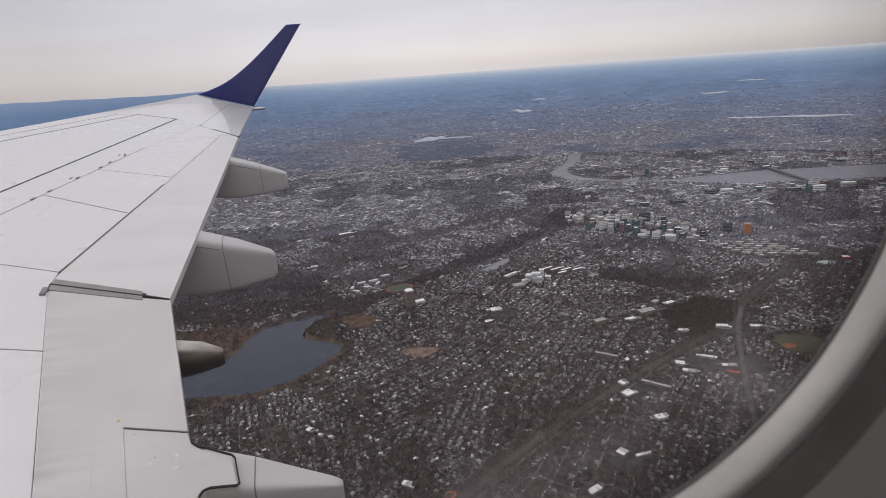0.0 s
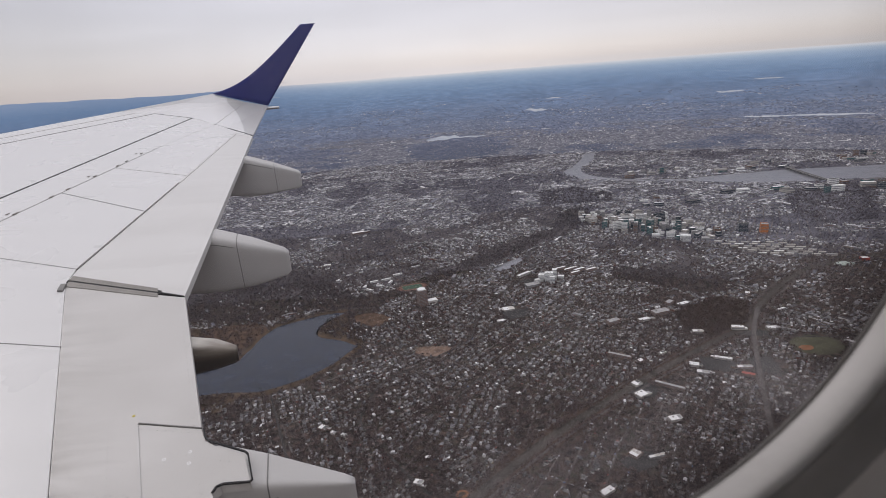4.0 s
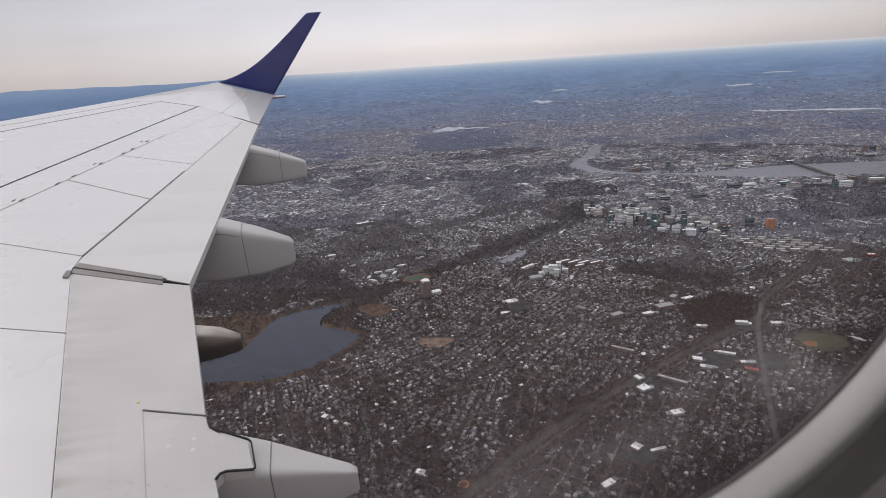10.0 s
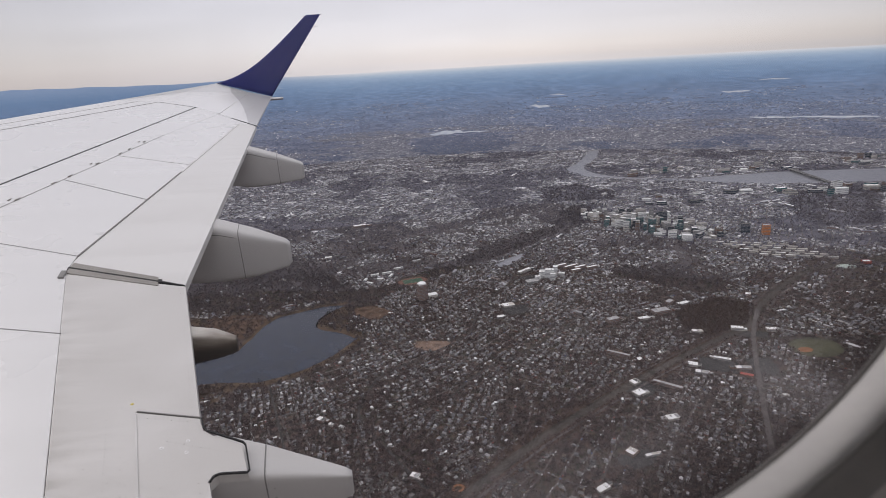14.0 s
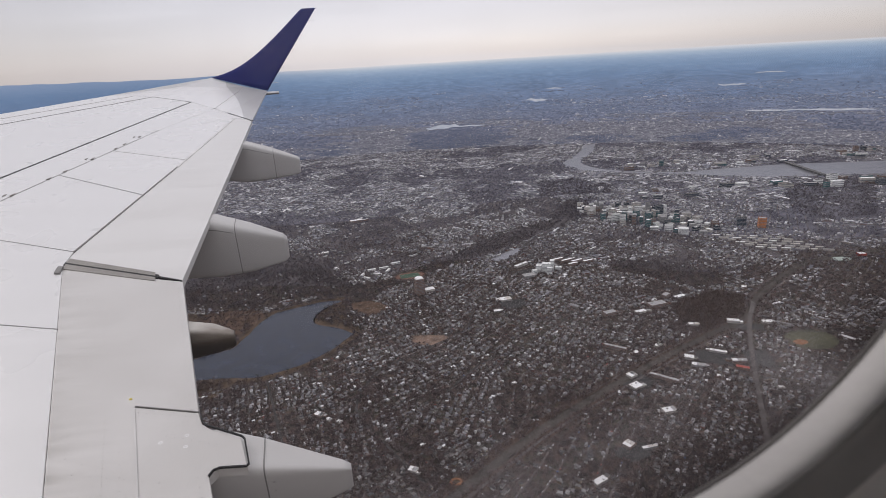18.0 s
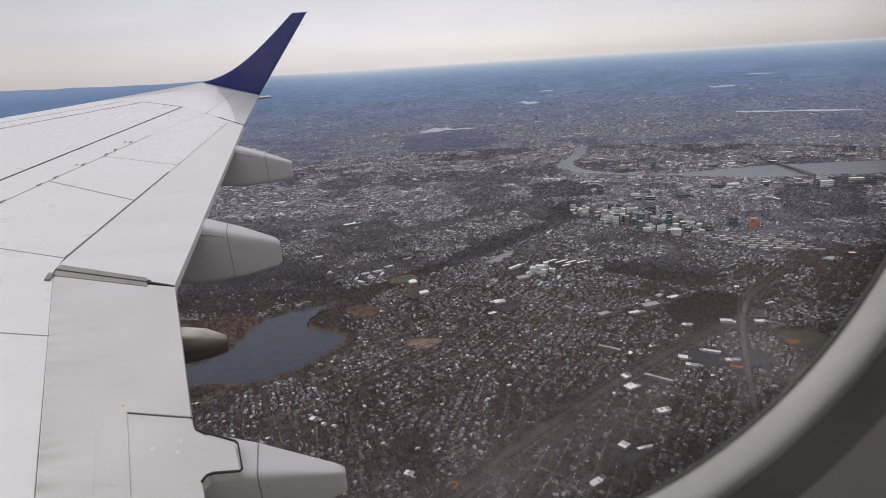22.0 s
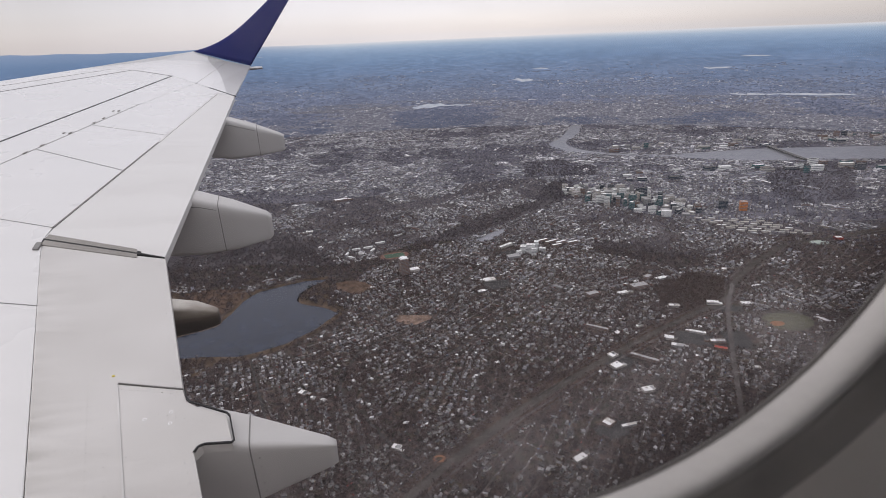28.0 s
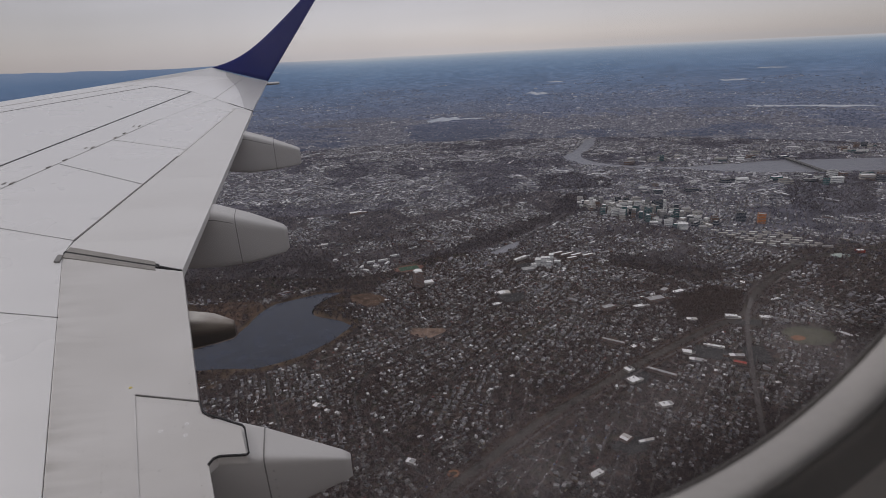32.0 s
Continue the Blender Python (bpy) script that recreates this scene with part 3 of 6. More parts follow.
# leading edge, then seam by seam towards the trailing edge (span, chord)
LE = [(0.8, -7.9), (4.6, -6.35), (8.611, -3.896), (10.031, -2.937), (10.72, -1.455, -0.088)]
panel("slat", [*LE, (10.45, -1.90, -0.20), (10.03, -2.56), (8.2, -3.85), (4.6, -6.14), (0.8, -7.68)], 0.004, bevel=0.012)
panel("slat_trailing_strip", [(0.8, -7.68), (4.6, -6.14), (8.2, -3.85), (10.03, -2.56), (9.995, -2.261), (7.983, -3.646), (4.6, -5.97), (0.8, -7.5)], 0.014)
panel("wing_box_skin", [(0.8, -7.5), (4.6, -5.97), (7.983, -3.646), (9.995, -2.261), (9.571, -1.647), (5.754, -2.759), (0.8, -4.2)], 0.030)
panel("rear_spar_strip", [(0.8, -4.2), (5.754, -2.759), (9.571, -1.647), (9.042, -1.266), (7.7, -1.758), (5.132, -2.511), (0.8, -3.78)], 0.007)
panel("tip_skin_fore", [(9.995, -2.261), (10.03, -2.56), (10.45, -1.90, -0.20), (10.72, -1.455, -0.088), (10.66, -0.93, -0.27), (9.042, -1.266), (9.571, -1.647)], 0.004, mat=TIP_SHADED)
panel("tip_skin_aft", [(9.042, -1.266), (10.66, -0.93, -0.27), (10.636, -0.567, -0.36), (8.222, -0.695), (8.755, -1.068)], 0.014, mat=TIP_SHADED)
panel("aileron_skin", [(7.7, -1.758), (9.042, -1.266), (8.755, -1.068), (8.222, -0.695), (8.372, -0.939)], 0.005)
panel("spoiler", [(6.75, -2.035), (7.7, -1.758), (8.372, -0.939), (6.35, -1.26)], 0.004)
panel("spoiler", [(5.909, -2.283), (6.75, -2.035), (6.35, -1.26), (5.267, -1.438)], 0.004)
panel("spoiler", [(4.636, -2.656), (5.909, -2.283), (5.267, -1.438), (4.126, -1.63)], 0.007)
panel("spoiler", [(3.599, -2.96), (4.636, -2.656), (4.126, -1.63), (3.90, -1.625), (3.122, -1.408)], 0.0025)
panel("spoiler", [(0.8, -3.78), (3.599, -2.96), (3.122, -1.408), (1.924, -1.076), (0.8, -0.765)], 0.0025)
# outboard flap, with its own depth at the inboard end
panel("outboard_flap", [(3.985, -1.632), (4.126, -1.625), (6.35, -1.255), (8.372, -0.934), (8.24, -0.70), (3.601, -0.869)], 0.0035, thick=0.05, mat=FLAP_WHITE, drop=0.004)
# inboard flap, with the tongue that lies over the track fairing
inboard = panel("inboard_flap", [(3.866, -1.618), (3.588, -0.865), (2.324, -0.61), (2.41, -0.885), (0.8, -0.50), (0.8, -0.76), (1.924, -1.076)], 0.0015, thick=0.05, mat=FLAP_STAINED, drop=0.004)
panel("flap_access_panel", [(2.41, -0.885), (2.324, -0.61), (2.245, -0.585), (2.205, -0.54), (2.136, -0.421), (1.977, -0.388), (1.985, -0.50), (1.95, -0.525), (0.8, -0.26), (0.8, -0.50)], 0.0045, thick=0.045, mat=FLAP_STAINED, drop=0.004, bevel=0.002, label="light grey riveted access panel with a rounded tongue")

# seal between the two flaps: two grey strips and the black slot between them
panel("flap_end_seal", [(4.02, -1.62), (3.735, -1.05), (3.685, -1.04), (3.955, -1.62)], 0.0, 0.03, SEAL_LIGHT, drop=-0.001, bevel=0.002, label="grey rubber seal")
panel("flap_end_seal", [(3.935, -1.62), (3.665, -1.037), (3.615, -1.027), (3.866, -1.615)], 0.0, 0.03, SEAL_LIGHT, drop=-0.001, bevel=0.002, label="grey rubber seal")
panel("flap_end_slot", [(3.965, -1.635), (3.70, -1.02), (3.655, -1.02), (3.925, -1.635)], 0.0, 0.03, GAP, drop=0.0005, bevel=0)
panel("flap_gap", [(3.688, -1.04), (3.602, -0.872), (3.592, -0.872), (3.668, -1.03)], 0.0, 0.03, GAP, drop=-0.0005, bevel=0)
panel("seal_end_block", [(3.885, -1.645), (3.88, -1.612), (3.785, -1.605), (3.79, -1.638)], 0.0, 0.06, SEAL, drop=-0.012, bevel=0.003, label="dark grey seal block")
# black rubber line round the tongue
def seal_line(name, pts, width, mat=None, label="black rubber sealing line"):
    bm = bmesh.new()
    prev = None
    for i_, p in enumerate(pts):
        a, b = Vector(pts[max(0, i_ - 1)]), Vector(pts[min(len(pts) - 1, i_ + 1)])
        d = (b - a).normalized()
        n_ = Vector((-d.y, d.x)) * width / 2
        row = [bm.verts.new(lift((p[0] + sg * n_.x, p[1] + sg * n_.y), dz)) for sg, dz in ((-1, 0.007), (-1, -0.001), (1, -0.001), (1, 0.007))]
        if prev:
            for k in range(4):
                bm.faces.new((prev[k], prev[(k + 1) % 4], row[(k + 1) % 4], row[k]))
        prev = row
    bmesh.ops.recalc_face_normals(bm, faces=bm.faces)
    return part(name, bm, mat or GAP, wing, label)


seal_line("tongue_seal", [(2.32, -0.603), (2.262, -0.588), (2.238, -0.572), (2.222, -0.545), (2.145, -0.421), (2.125, -0.408), (1.985, -0.384), (1.974, -0.392), (1.984, -0.49), (1.975, -0.514), (1.945, -0.528)], 0.0065)
for pts, w_, m_ in (([(0.8, -4.2), (5.754, -2.759), (9.571, -1.647)], 0.026, GAP), ([(0.8, -7.5), (4.6, -5.97), (7.983, -3.646), (9.995, -2.261)], 0.020, SEAL), ([(0.8, -7.68), (4.6, -6.14), (8.2, -3.85), (10.03, -2.56)], 0.012, SEAL_LIGHT),
                    ([(9.995, -2.261), (9.571, -1.647)], 0.012, SEAL), ([(0.8, -3.78), (5.132, -2.511), (7.7, -1.758)], 0.009, SEAL), ([(5.909, -2.283), (5.267, -1.438)], 0.011, SEAL), ([(4.636, -2.656), (4.126, -1.63)], 0.009, SEAL),
                    ([(3.599, -2.96), (3.122, -1.408)], 0.007, SEAL), ([(9.042, -1.266), (10.3, -1.0)], 0.030, SEAL), ([(8.755, -1.068), (8.222, -0.695)], 0.026, GAP), ([(6.1, -1.296), (6.35, -1.258), (8.372, -0.936)], 0.024, SEAL_PALE), ([(4.126, -1.628), (6.1, -1.296)], 0.011, SEAL), ([(2.412, -0.88), (2.326, -0.61)], 0.004, SEAL),
                    ([(6.75, -2.035), (6.35, -1.26)], 0.005, SEAL_LIGHT), ([(2.40, -0.883), (0.8, -0.50)], 0.007, SEAL_PALE)):
    seal_line("panel_seam", pts, w_, m_, "dark panel seam")
# dark liner that shows in the seams, and the root fairing against the fuselage
panel("seam_liner", [(0.8, -7.8), (4.6, -6.25), (8.611, -3.8), (9.95, -2.85), (9.95, -0.70), (8.24, -0.76), (3.60, -0.93), (2.324, -0.67), (0.8, -0.34)], 0.0, 0.006, GAP, drop=0.026, bevel=0)
panel("root_fairing", [(0.2, -8.3), (0.81, -7.9), (0.81, -0.28), (0.2, -0.2)], 0.0, 0.8, WING_WHITE, drop=0.0, bevel=0.02)


def lower_skin():
    """the wing's underside, thick at the root"""
    rings = []
    for s, le, te, t in ((0.8, -7.88, -0.34, 0.75), (3.6, -6.8, -0.93, 0.52), (6.0, -5.45, -0.86, 0.38), (8.4, -4.0, -0.80, 0.27), (10.0, -2.88, -0.74, 0.16), (10.58, -1.5, -0.68, 0.08)):
        ring = []
        for u in (0.02, 0.25, 0.5, 0.75, 1.0):
            c = le + (te - le) * u
            ring.append(Vector((c, s, skin(s, c) - 0.042)))
        for u in (1.0, 0.75, 0.5, 0.25, 0.05, 0.0):
            c = le + (te - le) * u
            ring.append(Vector((c, s, skin(s, c) - 0.047 - t * (u + 0.05) ** 0.5 * max(0.0, 1 - u) ** 0.8)))
        rings.append(ring)
    return part("lower_skin", loft_bm(rings), FAIRING, wing)


lower_skin()


def fairing(stations, mat, label, seam=None, e=0.30):
    """lofted pod: chord, inboard and outboard edge, top at those edges, bottom"""
    def ring_at(c, s0, s1, t0, t1, bot, grow=0.0):
        ring = []
        for k in range(28):
            a = 2 * math.pi * (k + 0.5) / 28
            ca, sa = math.cos(a), math.sin(a)
            u = 0.5 + 0.5 * math.copysign(abs(ca) ** e, ca)
            w = 0.5 + 0.5 * math.copysign(abs(sa) ** e, sa)
            top = t0 + (t1 - t0) * u
            keel = 0.62 + 0.38 * w
            mid = (s0 + s1) / 2
            y = s0 + (s1 - s0) * u
            ring.append(Vector((c, mid + (y - mid) * keel + grow * ca, bot + (top - bot) * w + grow * sa)))
        return ring
    rings = [ring_at(*q) for q in stations]
    f = part("flap_track_fairing", loft_bm(rings), mat, wing, label)
    if seam:
        k = next(i for i in range(1, len(stations)) if stations[i][0] >= seam)
        u = (seam - stations[k - 1][0]) / (stations[k][0] - stations[k - 1][0])
        q = [a + (b - a) * u for a, b in zip(stations[k - 1], stations[k])]
        rings = [ring_at(seam + dc, *q[1:], grow=0.0015) for dc in (-0.003, 0.003)]
        part("fairing_joint", loft_bm(rings, caps=False), SEAL, f)
        # seam of the access door ahead of the joint, on the side that faces the cabin
        def side(c, w):
            k2 = next(i_ for i_ in range(1, len(stations)) if stations[i_][0] >= c)
            u2 = (c - stations[k2 - 1][0]) / (stations[k2][0] - stations[k2 - 1][0])
            p = [a_ + (b_ - a_) * u2 for a_, b_ in zip(stations[k2 - 1], stations[k2])]
            sa = abs(2 * w - 1) ** (1 / e)
            uu = 0.5 - 0.5 * math.sqrt(1 - sa * sa) ** e
            top, mid = p[3] + (p[4] - p[3]) * uu, (p[1] + p[2]) / 2
            return Vector((c, mid + (p[1] + (p[2] - p[1]) * uu - mid) * (0.62 + 0.38 * w) - 0.005, p[5] + (top - p[5]) * w))
        bm_ = bmesh.new()
        last = None
        for i in range(9):
            c = seam - 0.02 - 0.042 * i
            pair = [bm_.verts.new(side(c, 0.885)), bm_.verts.new(side(c, 0.873))]
            if last:
                bm_.faces.new((*last, pair[1], pair[0]))
            last = pair
        if e > 0.25:
            part("door_seam", bm_, SEAL, f)
        for i in range(5):
            z = q[5] + (q[3] - q[5]) * (0.18 + 0.15 * i)
            rv = bmesh.new()
            bmesh.ops.create_cone(rv, cap_ends=True, segments=8, radius1=0.0045, radius2=0.004, depth=0.005,
                                  matrix=Matrix.Translation((seam + 0.03, q[1] + (q[2] - q[1]) * 0.19 * (0.82 - 0.15 * i), z)) @ Matrix.Rotation(math.pi / 2, 4, 'X'))
            part("rivet", rv, RIVET, f)
    return f


fairing([(-1.35, 7.08, 7.22, -0.88, -0.86, -1.15), (-0.98, 7.05, 7.24, -0.83, -0.81, -1.243), (-0.726, 7.05, 7.24, -0.82, -0.79, -1.285), (-0.45, 7.05, 7.23, -0.92, -0.89, -1.27), (-0.16, 7.06, 7.16, -1.035, -1.015, -1.235), (-0.125, 7.08, 7.14, -1.06, -1.04, -1.215)], FAIRING, "grey tapered flap track fairing", -0.42)
fairing([(-1.65, 4.64, 4.82, -1.23, -1.2, -1.5), (-1.1, 4.6, 4.85, -1.14, -1.12, -1.577), (-0.82, 4.6, 4.85, -1.118, -1.085, -1.60), (-0.55, 4.6, 4.80, -1.215, -1.18, -1.58), (-0.30, 4.61, 4.70, -1.305, -1.285, -1.52), (-0.268, 4.63, 4.68, -1.335, -1.315, -1.49)], FAIRING, "grey tapered flap track fairing", -0.655)
fairing([(-1.2, 3.08, 3.17, -1.42, -1.4, -1.5), (-0.79, 3.06, 3.18, -1.325, -1.31, -1.52), (-0.65, 3.06, 3.17, -1.36, -1.345, -1.505), (-0.56, 3.07, 3.13, -1.39, -1.38, -1.485), (-0.54, 3.08, 3.12, -1.40, -1.39, -1.475)], FAIRING_BROWN, "small brownish flap track fairing, darker below")
fairing([(-0.95, 2.0, 2.2, -1.6, -1.58, -1.85), (-0.60, 1.985, 2.26, -1.47, -1.44, -1.86), (-0.519, 1.985, 2.25, -1.456, -1.43, -1.86), (-0.335, 1.985, 2.18, -1.504, -1.475, -1.82), (-0.03, 1.985, 2.05, -1.575, -1.57, -1.70), (0.004, 1.995, 2.03, -1.59, -1.585, -1.685)], FAIRING, "large grey flap track fairing with a tapered tail", -0.335, 0.22)


def bezier(p0, p1, p2, p3, t):
    u = 1 - t
    return tuple(u ** 3 * a + 3 * u * u * t * b + 3 * u * t * t * c + t ** 3 * d for a, b, c, d in zip(p0, p1, p2, p3))


def winglet():
    def cant(z):
        return 10.636 + 0.3 * (z + 0.36)
    lead = [bezier((-1.455, -0.088), (-1.0, 0.0), (-0.72, 0.15), (0.149, 0.945), i / 16) for i in range(17)]
    rings = []
    n = len(lead)
    for i, (c, z) in enumerate(lead):
        u = i / (n - 1)
        ct, zt = -0.567 + 0.98 * u, -0.36 + 1.31 * u
        ring = []
        for k in range(14):
            a = 2 * math.pi * k / 14
            f = 0.5 - 0.5 * math.cos(a)
            th = 0.05 * (1 - 0.65 * u) * math.sin(a) * (1 - 0.75 * f)
            cc, zz = c + (ct - c) * f, z + (zt - z) * f
            ring.append(Vector((cc, cant(zz) + th, zz)))
        rings.append(ring)
    cap = [Vector((p.x + 0.03, p.y * 0.6 + 0.4 * rings[-1][0].y, p.z + 0.018)) for p in rings[-1]]
    rings.append(cap)
    w = part("winglet", loft_bm(rings), WINGLET, wing, "deep blue upswept winglet")
    for k, u in enumerate((0.1, 0.28, 0.46, 0.64, 0.86)):
        c, z = -0.567 + 0.98 * u, -0.36 + 1.31 * u
        bm = bmesh.new()
        bmesh.ops.create_cone(bm, cap_ends=True, segments=6, radius1=0.004, radius2=0.0015, depth=0.11, matrix=Matrix.Translation((c + 0.05, cant(z), z - 0.004)) @ Matrix.Rotation(math.radians(96), 4, 'Y'))
        part("static_wick", bm, STEEL, w, "thin static discharge wick")
    for c, z in ((-0.45, 0.02), (-0.36, 0.12), (-0.41, 0.30), (-0.20, 0.28)):
        bm = bmesh.new()
        bmesh.ops.create_cone(bm, cap_ends=True, segments=8, radius1=0.006, radius2=0.005, depth=0.012, matrix=Matrix.Translation((c, cant(z) - 0.035, z)) @ Matrix.Rotation(math.pi / 2, 4, 'X'))
        part("fastener", bm, STEEL, w)
    return w


winglet()
bm = bmesh.new()
bmesh.ops.create_cone(bm, cap_ends=True, segments=12, radius1=0.028, radius2=0.022, depth=0.22, matrix=Matrix.Translation((-0.49, 10.56, -0.40)) @ Matrix.Rotation(math.pi / 2, 4, 'Y'))
part("tail_light", bm, STEEL, wing, "small rear position light at the wing tip")

# spoiler hinge fittings along the hinge line: a short bar and a hooked lug
for s, c, big in ((7.39, -1.905, 1), (7.05, -1.985, 0), (6.86, -2.03, 0), (6.466, -2.145, 1), (6.043, -2.262, 0), (5.82, -2.325, 0), (5.385, -2.45, 1), (4.98, -2.57, 0)):
    bm = box_bm(-0.009, 0.009, -0.06, 0.06, -0.004, 0.004)
    if big:
        box_bm(-0.05, -0.009, 0.035, 0.06, -0.004, 0.006, bm)
        box_bm(-0.066, -0.05, -0.05, 0.06, -0.004, 0.006, bm)
    bmesh.ops.bevel(bm, geom=bm.edges[:], offset=0.002, segments=1, affect='EDGES')
    for v in bm.verts:
        v.co = Vector((c, s, skin(s, c))) + v.co
    part("spoiler_hinge", bm, SEAL_LIGHT, wing, "small dark hinge fitting")


def dots(rows, radius, mat, name, label=""):
    bm = bmesh.new()
    for (s0, c0), (s1, c1), n in rows:
        for i in range(n):
            u = i / max(1, n - 1)
            s, c = s0 + (s1 - s0) * u, c0 + (c1 - c0) * u
            bmesh.ops.create_cone(bm, cap_ends=True, segments=8, radius1=radius, radius2=radius * 0.85, depth=0.003, matrix=Matrix.Translation((c, s, skin(s, c) - 0.0035)))
    return part(name, bm, mat, wing, label)


tagged(dots([((2.93, -1.28), (2.87, -1.02), 9), ((2.42, -1.0), (1.75, -0.85), 16), ((3.5, -0.88), (2.35, -0.645), 22), ((2.37, -0.86), (2.31, -0.66), 7),
             ((2.2, -0.72), (2.1, -0.48), 8), ((2.0, -0.58), (1.6, -0.47), 9), ((2.14, -0.88), (1.8, -0.80), 6), ((2.47, -1.07), (2.45, -0.95), 4),
             ((2.18, -1.14), (2.10, -1.0), 3), ((2.05, -1.02), (1.95, -0.70), 6)], 0.0023, RIVET, "rivet_rows"), kind="stuff")
dots([((2.47, -0.913), (2.47, -0.913), 1)], 0.008, MARK_YELLOW, "yellow_mark", "small yellow dot mark")
for s, c in ((2.165, -0.735), (2.19, -0.64), (2.125, -0.635)):
    ring_at = [[Vector((c + q * math.cos(k * math.pi / 8), s + q * math.sin(k * math.pi / 8), skin(s, c) - 0.0034 + dz - 0.075 * q * math.cos(k * math.pi / 8) + 0.125 * q * math.sin(k * math.pi / 8))) for k in range(16)]
               for q, dz in ((0.0085, -0.001), (0.0082, 0.0), (0.0055, 0.0), (0.0052, -0.001))]
    bm = loft_bm(ring_at, caps=False)
    part("white_mark", bm, MARK_WHITE, wing, "small white round mark")


# ---- cabin side with the window the camera looks through
def window_ring(grow, y, n=96):
    """rounded window outline in the cabin's side, grown outwards, at a distance from the eye"""
    pts = []
    x0, x1, z0, z1, r = -0.10, 0.080, -0.0105, 0.10, 0.1805 + grow
    for k in range(n):
        a = 2 * math.pi * k / n
        cx = x1 if math.cos(a) > 0 else x0
        cz = z1 if math.sin(a) > 0 else z0
        pts.append(Vector((cx + r * math.cos(a), y, cz + r * math.sin(a))))
    return pts


window = thing("window_1", "rounded cabin window with a pale plastic surround and scratched acrylic pane", "window", AIRCRAFT, kind="structure")
part("window_lip", loft_bm([window_ring(0.003, 0.1652), window_ring(0.0006, 0.1655), window_ring(0.0, 0.165), window_ring(0.0, 0.1635)], caps=False), LIP, window, "bright rim of the window surround")
part("window_surround", loft_bm([window_ring(0.0, 0.1635), window_ring(0.0002, 0.160), window_ring(0.0006, 0.156), window_ring(0.0012, 0.1535), window_ring(0.0022, 0.1518), window_ring(0.0038, 0.1510), window_ring(0.006, 0.1512)], caps=False), BEZEL, window, "pale grey plastic window surround")
part("window_shade_slot", loft_bm([window_ring(0.006, 0.1508), window_ring(0.0085, 0.1535), window_ring(0.017, 0.1525), window_ring(0.021, 0.149), window_ring(0.027, 0.147)], caps=False), SLOT, window, "dark slot round the surround")
part("outer_gasket", loft_bm([window_ring(0.003, 0.1652), window_ring(0.0005, 0.1668), window_ring(0.0005, 0.1680), window_ring(0.02, 0.1765), window_ring(0.07, 0.19), window_ring(0.12, 0.21)], caps=False), GASKET, window, "black outer window gasket")
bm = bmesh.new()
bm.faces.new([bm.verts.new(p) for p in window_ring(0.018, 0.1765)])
pane = part("pane", bm, GLASS, window, "clear acrylic pane with faint smears, painted rim shade and haze veil")
pane.visible_shadow = False


def wall_with_hole():
    bm = bmesh.new()
    faces = []
    for y, g in ((0.147, 0.027), (0.21, 0.12)):
        ring = [bm.verts.new(p) for p in window_ring(g, y)]
        n = len(ring)
        frame_pts = []
        for k in range(n):
            a = 2 * math.pi * k / n
            ca, sa = math.cos(a), math.sin(a)
            m = min(1.6 / max(abs(ca), 1e-6), 1.15 / max(abs(sa), 1e-6))
            frame_pts.append(bm.verts.new((m * ca, y, m * sa)))
        for k in range(n):
            bm.faces.new((ring[k], ring[(k + 1) % n], frame_pts[(k + 1) % n], frame_pts[k]))
    bmesh.ops.recalc_face_normals(bm, faces=bm.faces)
    return bm


cabin_side = part("wall_outboard", wall_with_hole(), LINING, None, "")
cabin_side.matrix_world = AIRCRAFT
tagged(cabin_side, "grey cabin side panel round the window", "wall", kind="structure")
for nm, b in (("wall_fore", (-1.7, -1.6, -2.7, 0.21, -1.15, 1.15)), ("wall_aft", (1.6, 1.7, -2.7, 0.21, -1.15, 1.15)),
              ("cabin_floor", (-1.7, 1.7, -2.7, 0.21, -1.2, -1.15)), ("ceiling", (-1.7, 1.7, -2.7, 0.21, 1.15, 1.2))):
    ob = part(nm, box_bm(*b), LINING, None)
    ob.matrix_world = AIRCRAFT
    tagged(ob, "plain pale plastic cabin lining of the aircraft", "wall", kind="structure")


def far_side_wall():
    """the unseen opposite cabin side, its window openings enlarged to light the lining"""
    bm = bmesh.new()
    box_bm(-1.6, 1.6, -2.7, -2.6, -1.15, -0.55, bm)
    box_bm(-1.6, 1.6, -2.7, -2.6, 0.62, 1.15, bm)
    for k in range(6):
        c = -1.6 + 0.64 * k
        box_bm(max(-1.6, c - 0.09), min(1.6, c + 0.09), -2.7, -2.6, -0.55, 0.62, bm)
    return bm


ob = part("wall_inboard", far_side_wall(), LINING, None)
ob.matrix_world = AIRCRAFT
tagged(ob, "unseen opposite cabin side with window openings enlarged for light", "wall", kind="structure")


def barrel(x0, x1, nose=0.0):
    rings = []
    for k in range(7):
        u = k / 6
        r = 1.48 * (1 - nose * u ** 2.2)
        rings.append([Vector((x0 + (x1 - x0) * u, -1.24 + r * math.cos(2 * math.pi * q / 40), r * math.sin(2 * math.pi * q / 40) + 0.25 * nose * u ** 2)) for q in range(40)])
    return loft_bm(rings)


# out of view; added to block sky from the fairings' inboard sides
fuselage = thing("fuselage", "light grey airliner body beside the wing", "aircraft body", AIRCRAFT)
part("belly_fairing", box_bm(-6.0, 4.0, -2.6, 0.16, -2.5, -1.22), FAIRING, fuselage)
part("forward_body", barrel(-1.75, -15), FAIRING, fuselage)
part("rear_body", barrel(1.75, 15, 0.75), FAIRING, fuselage)


# ---- the country below, metres from the point under the camera
rng = np.random.default_rng(7)
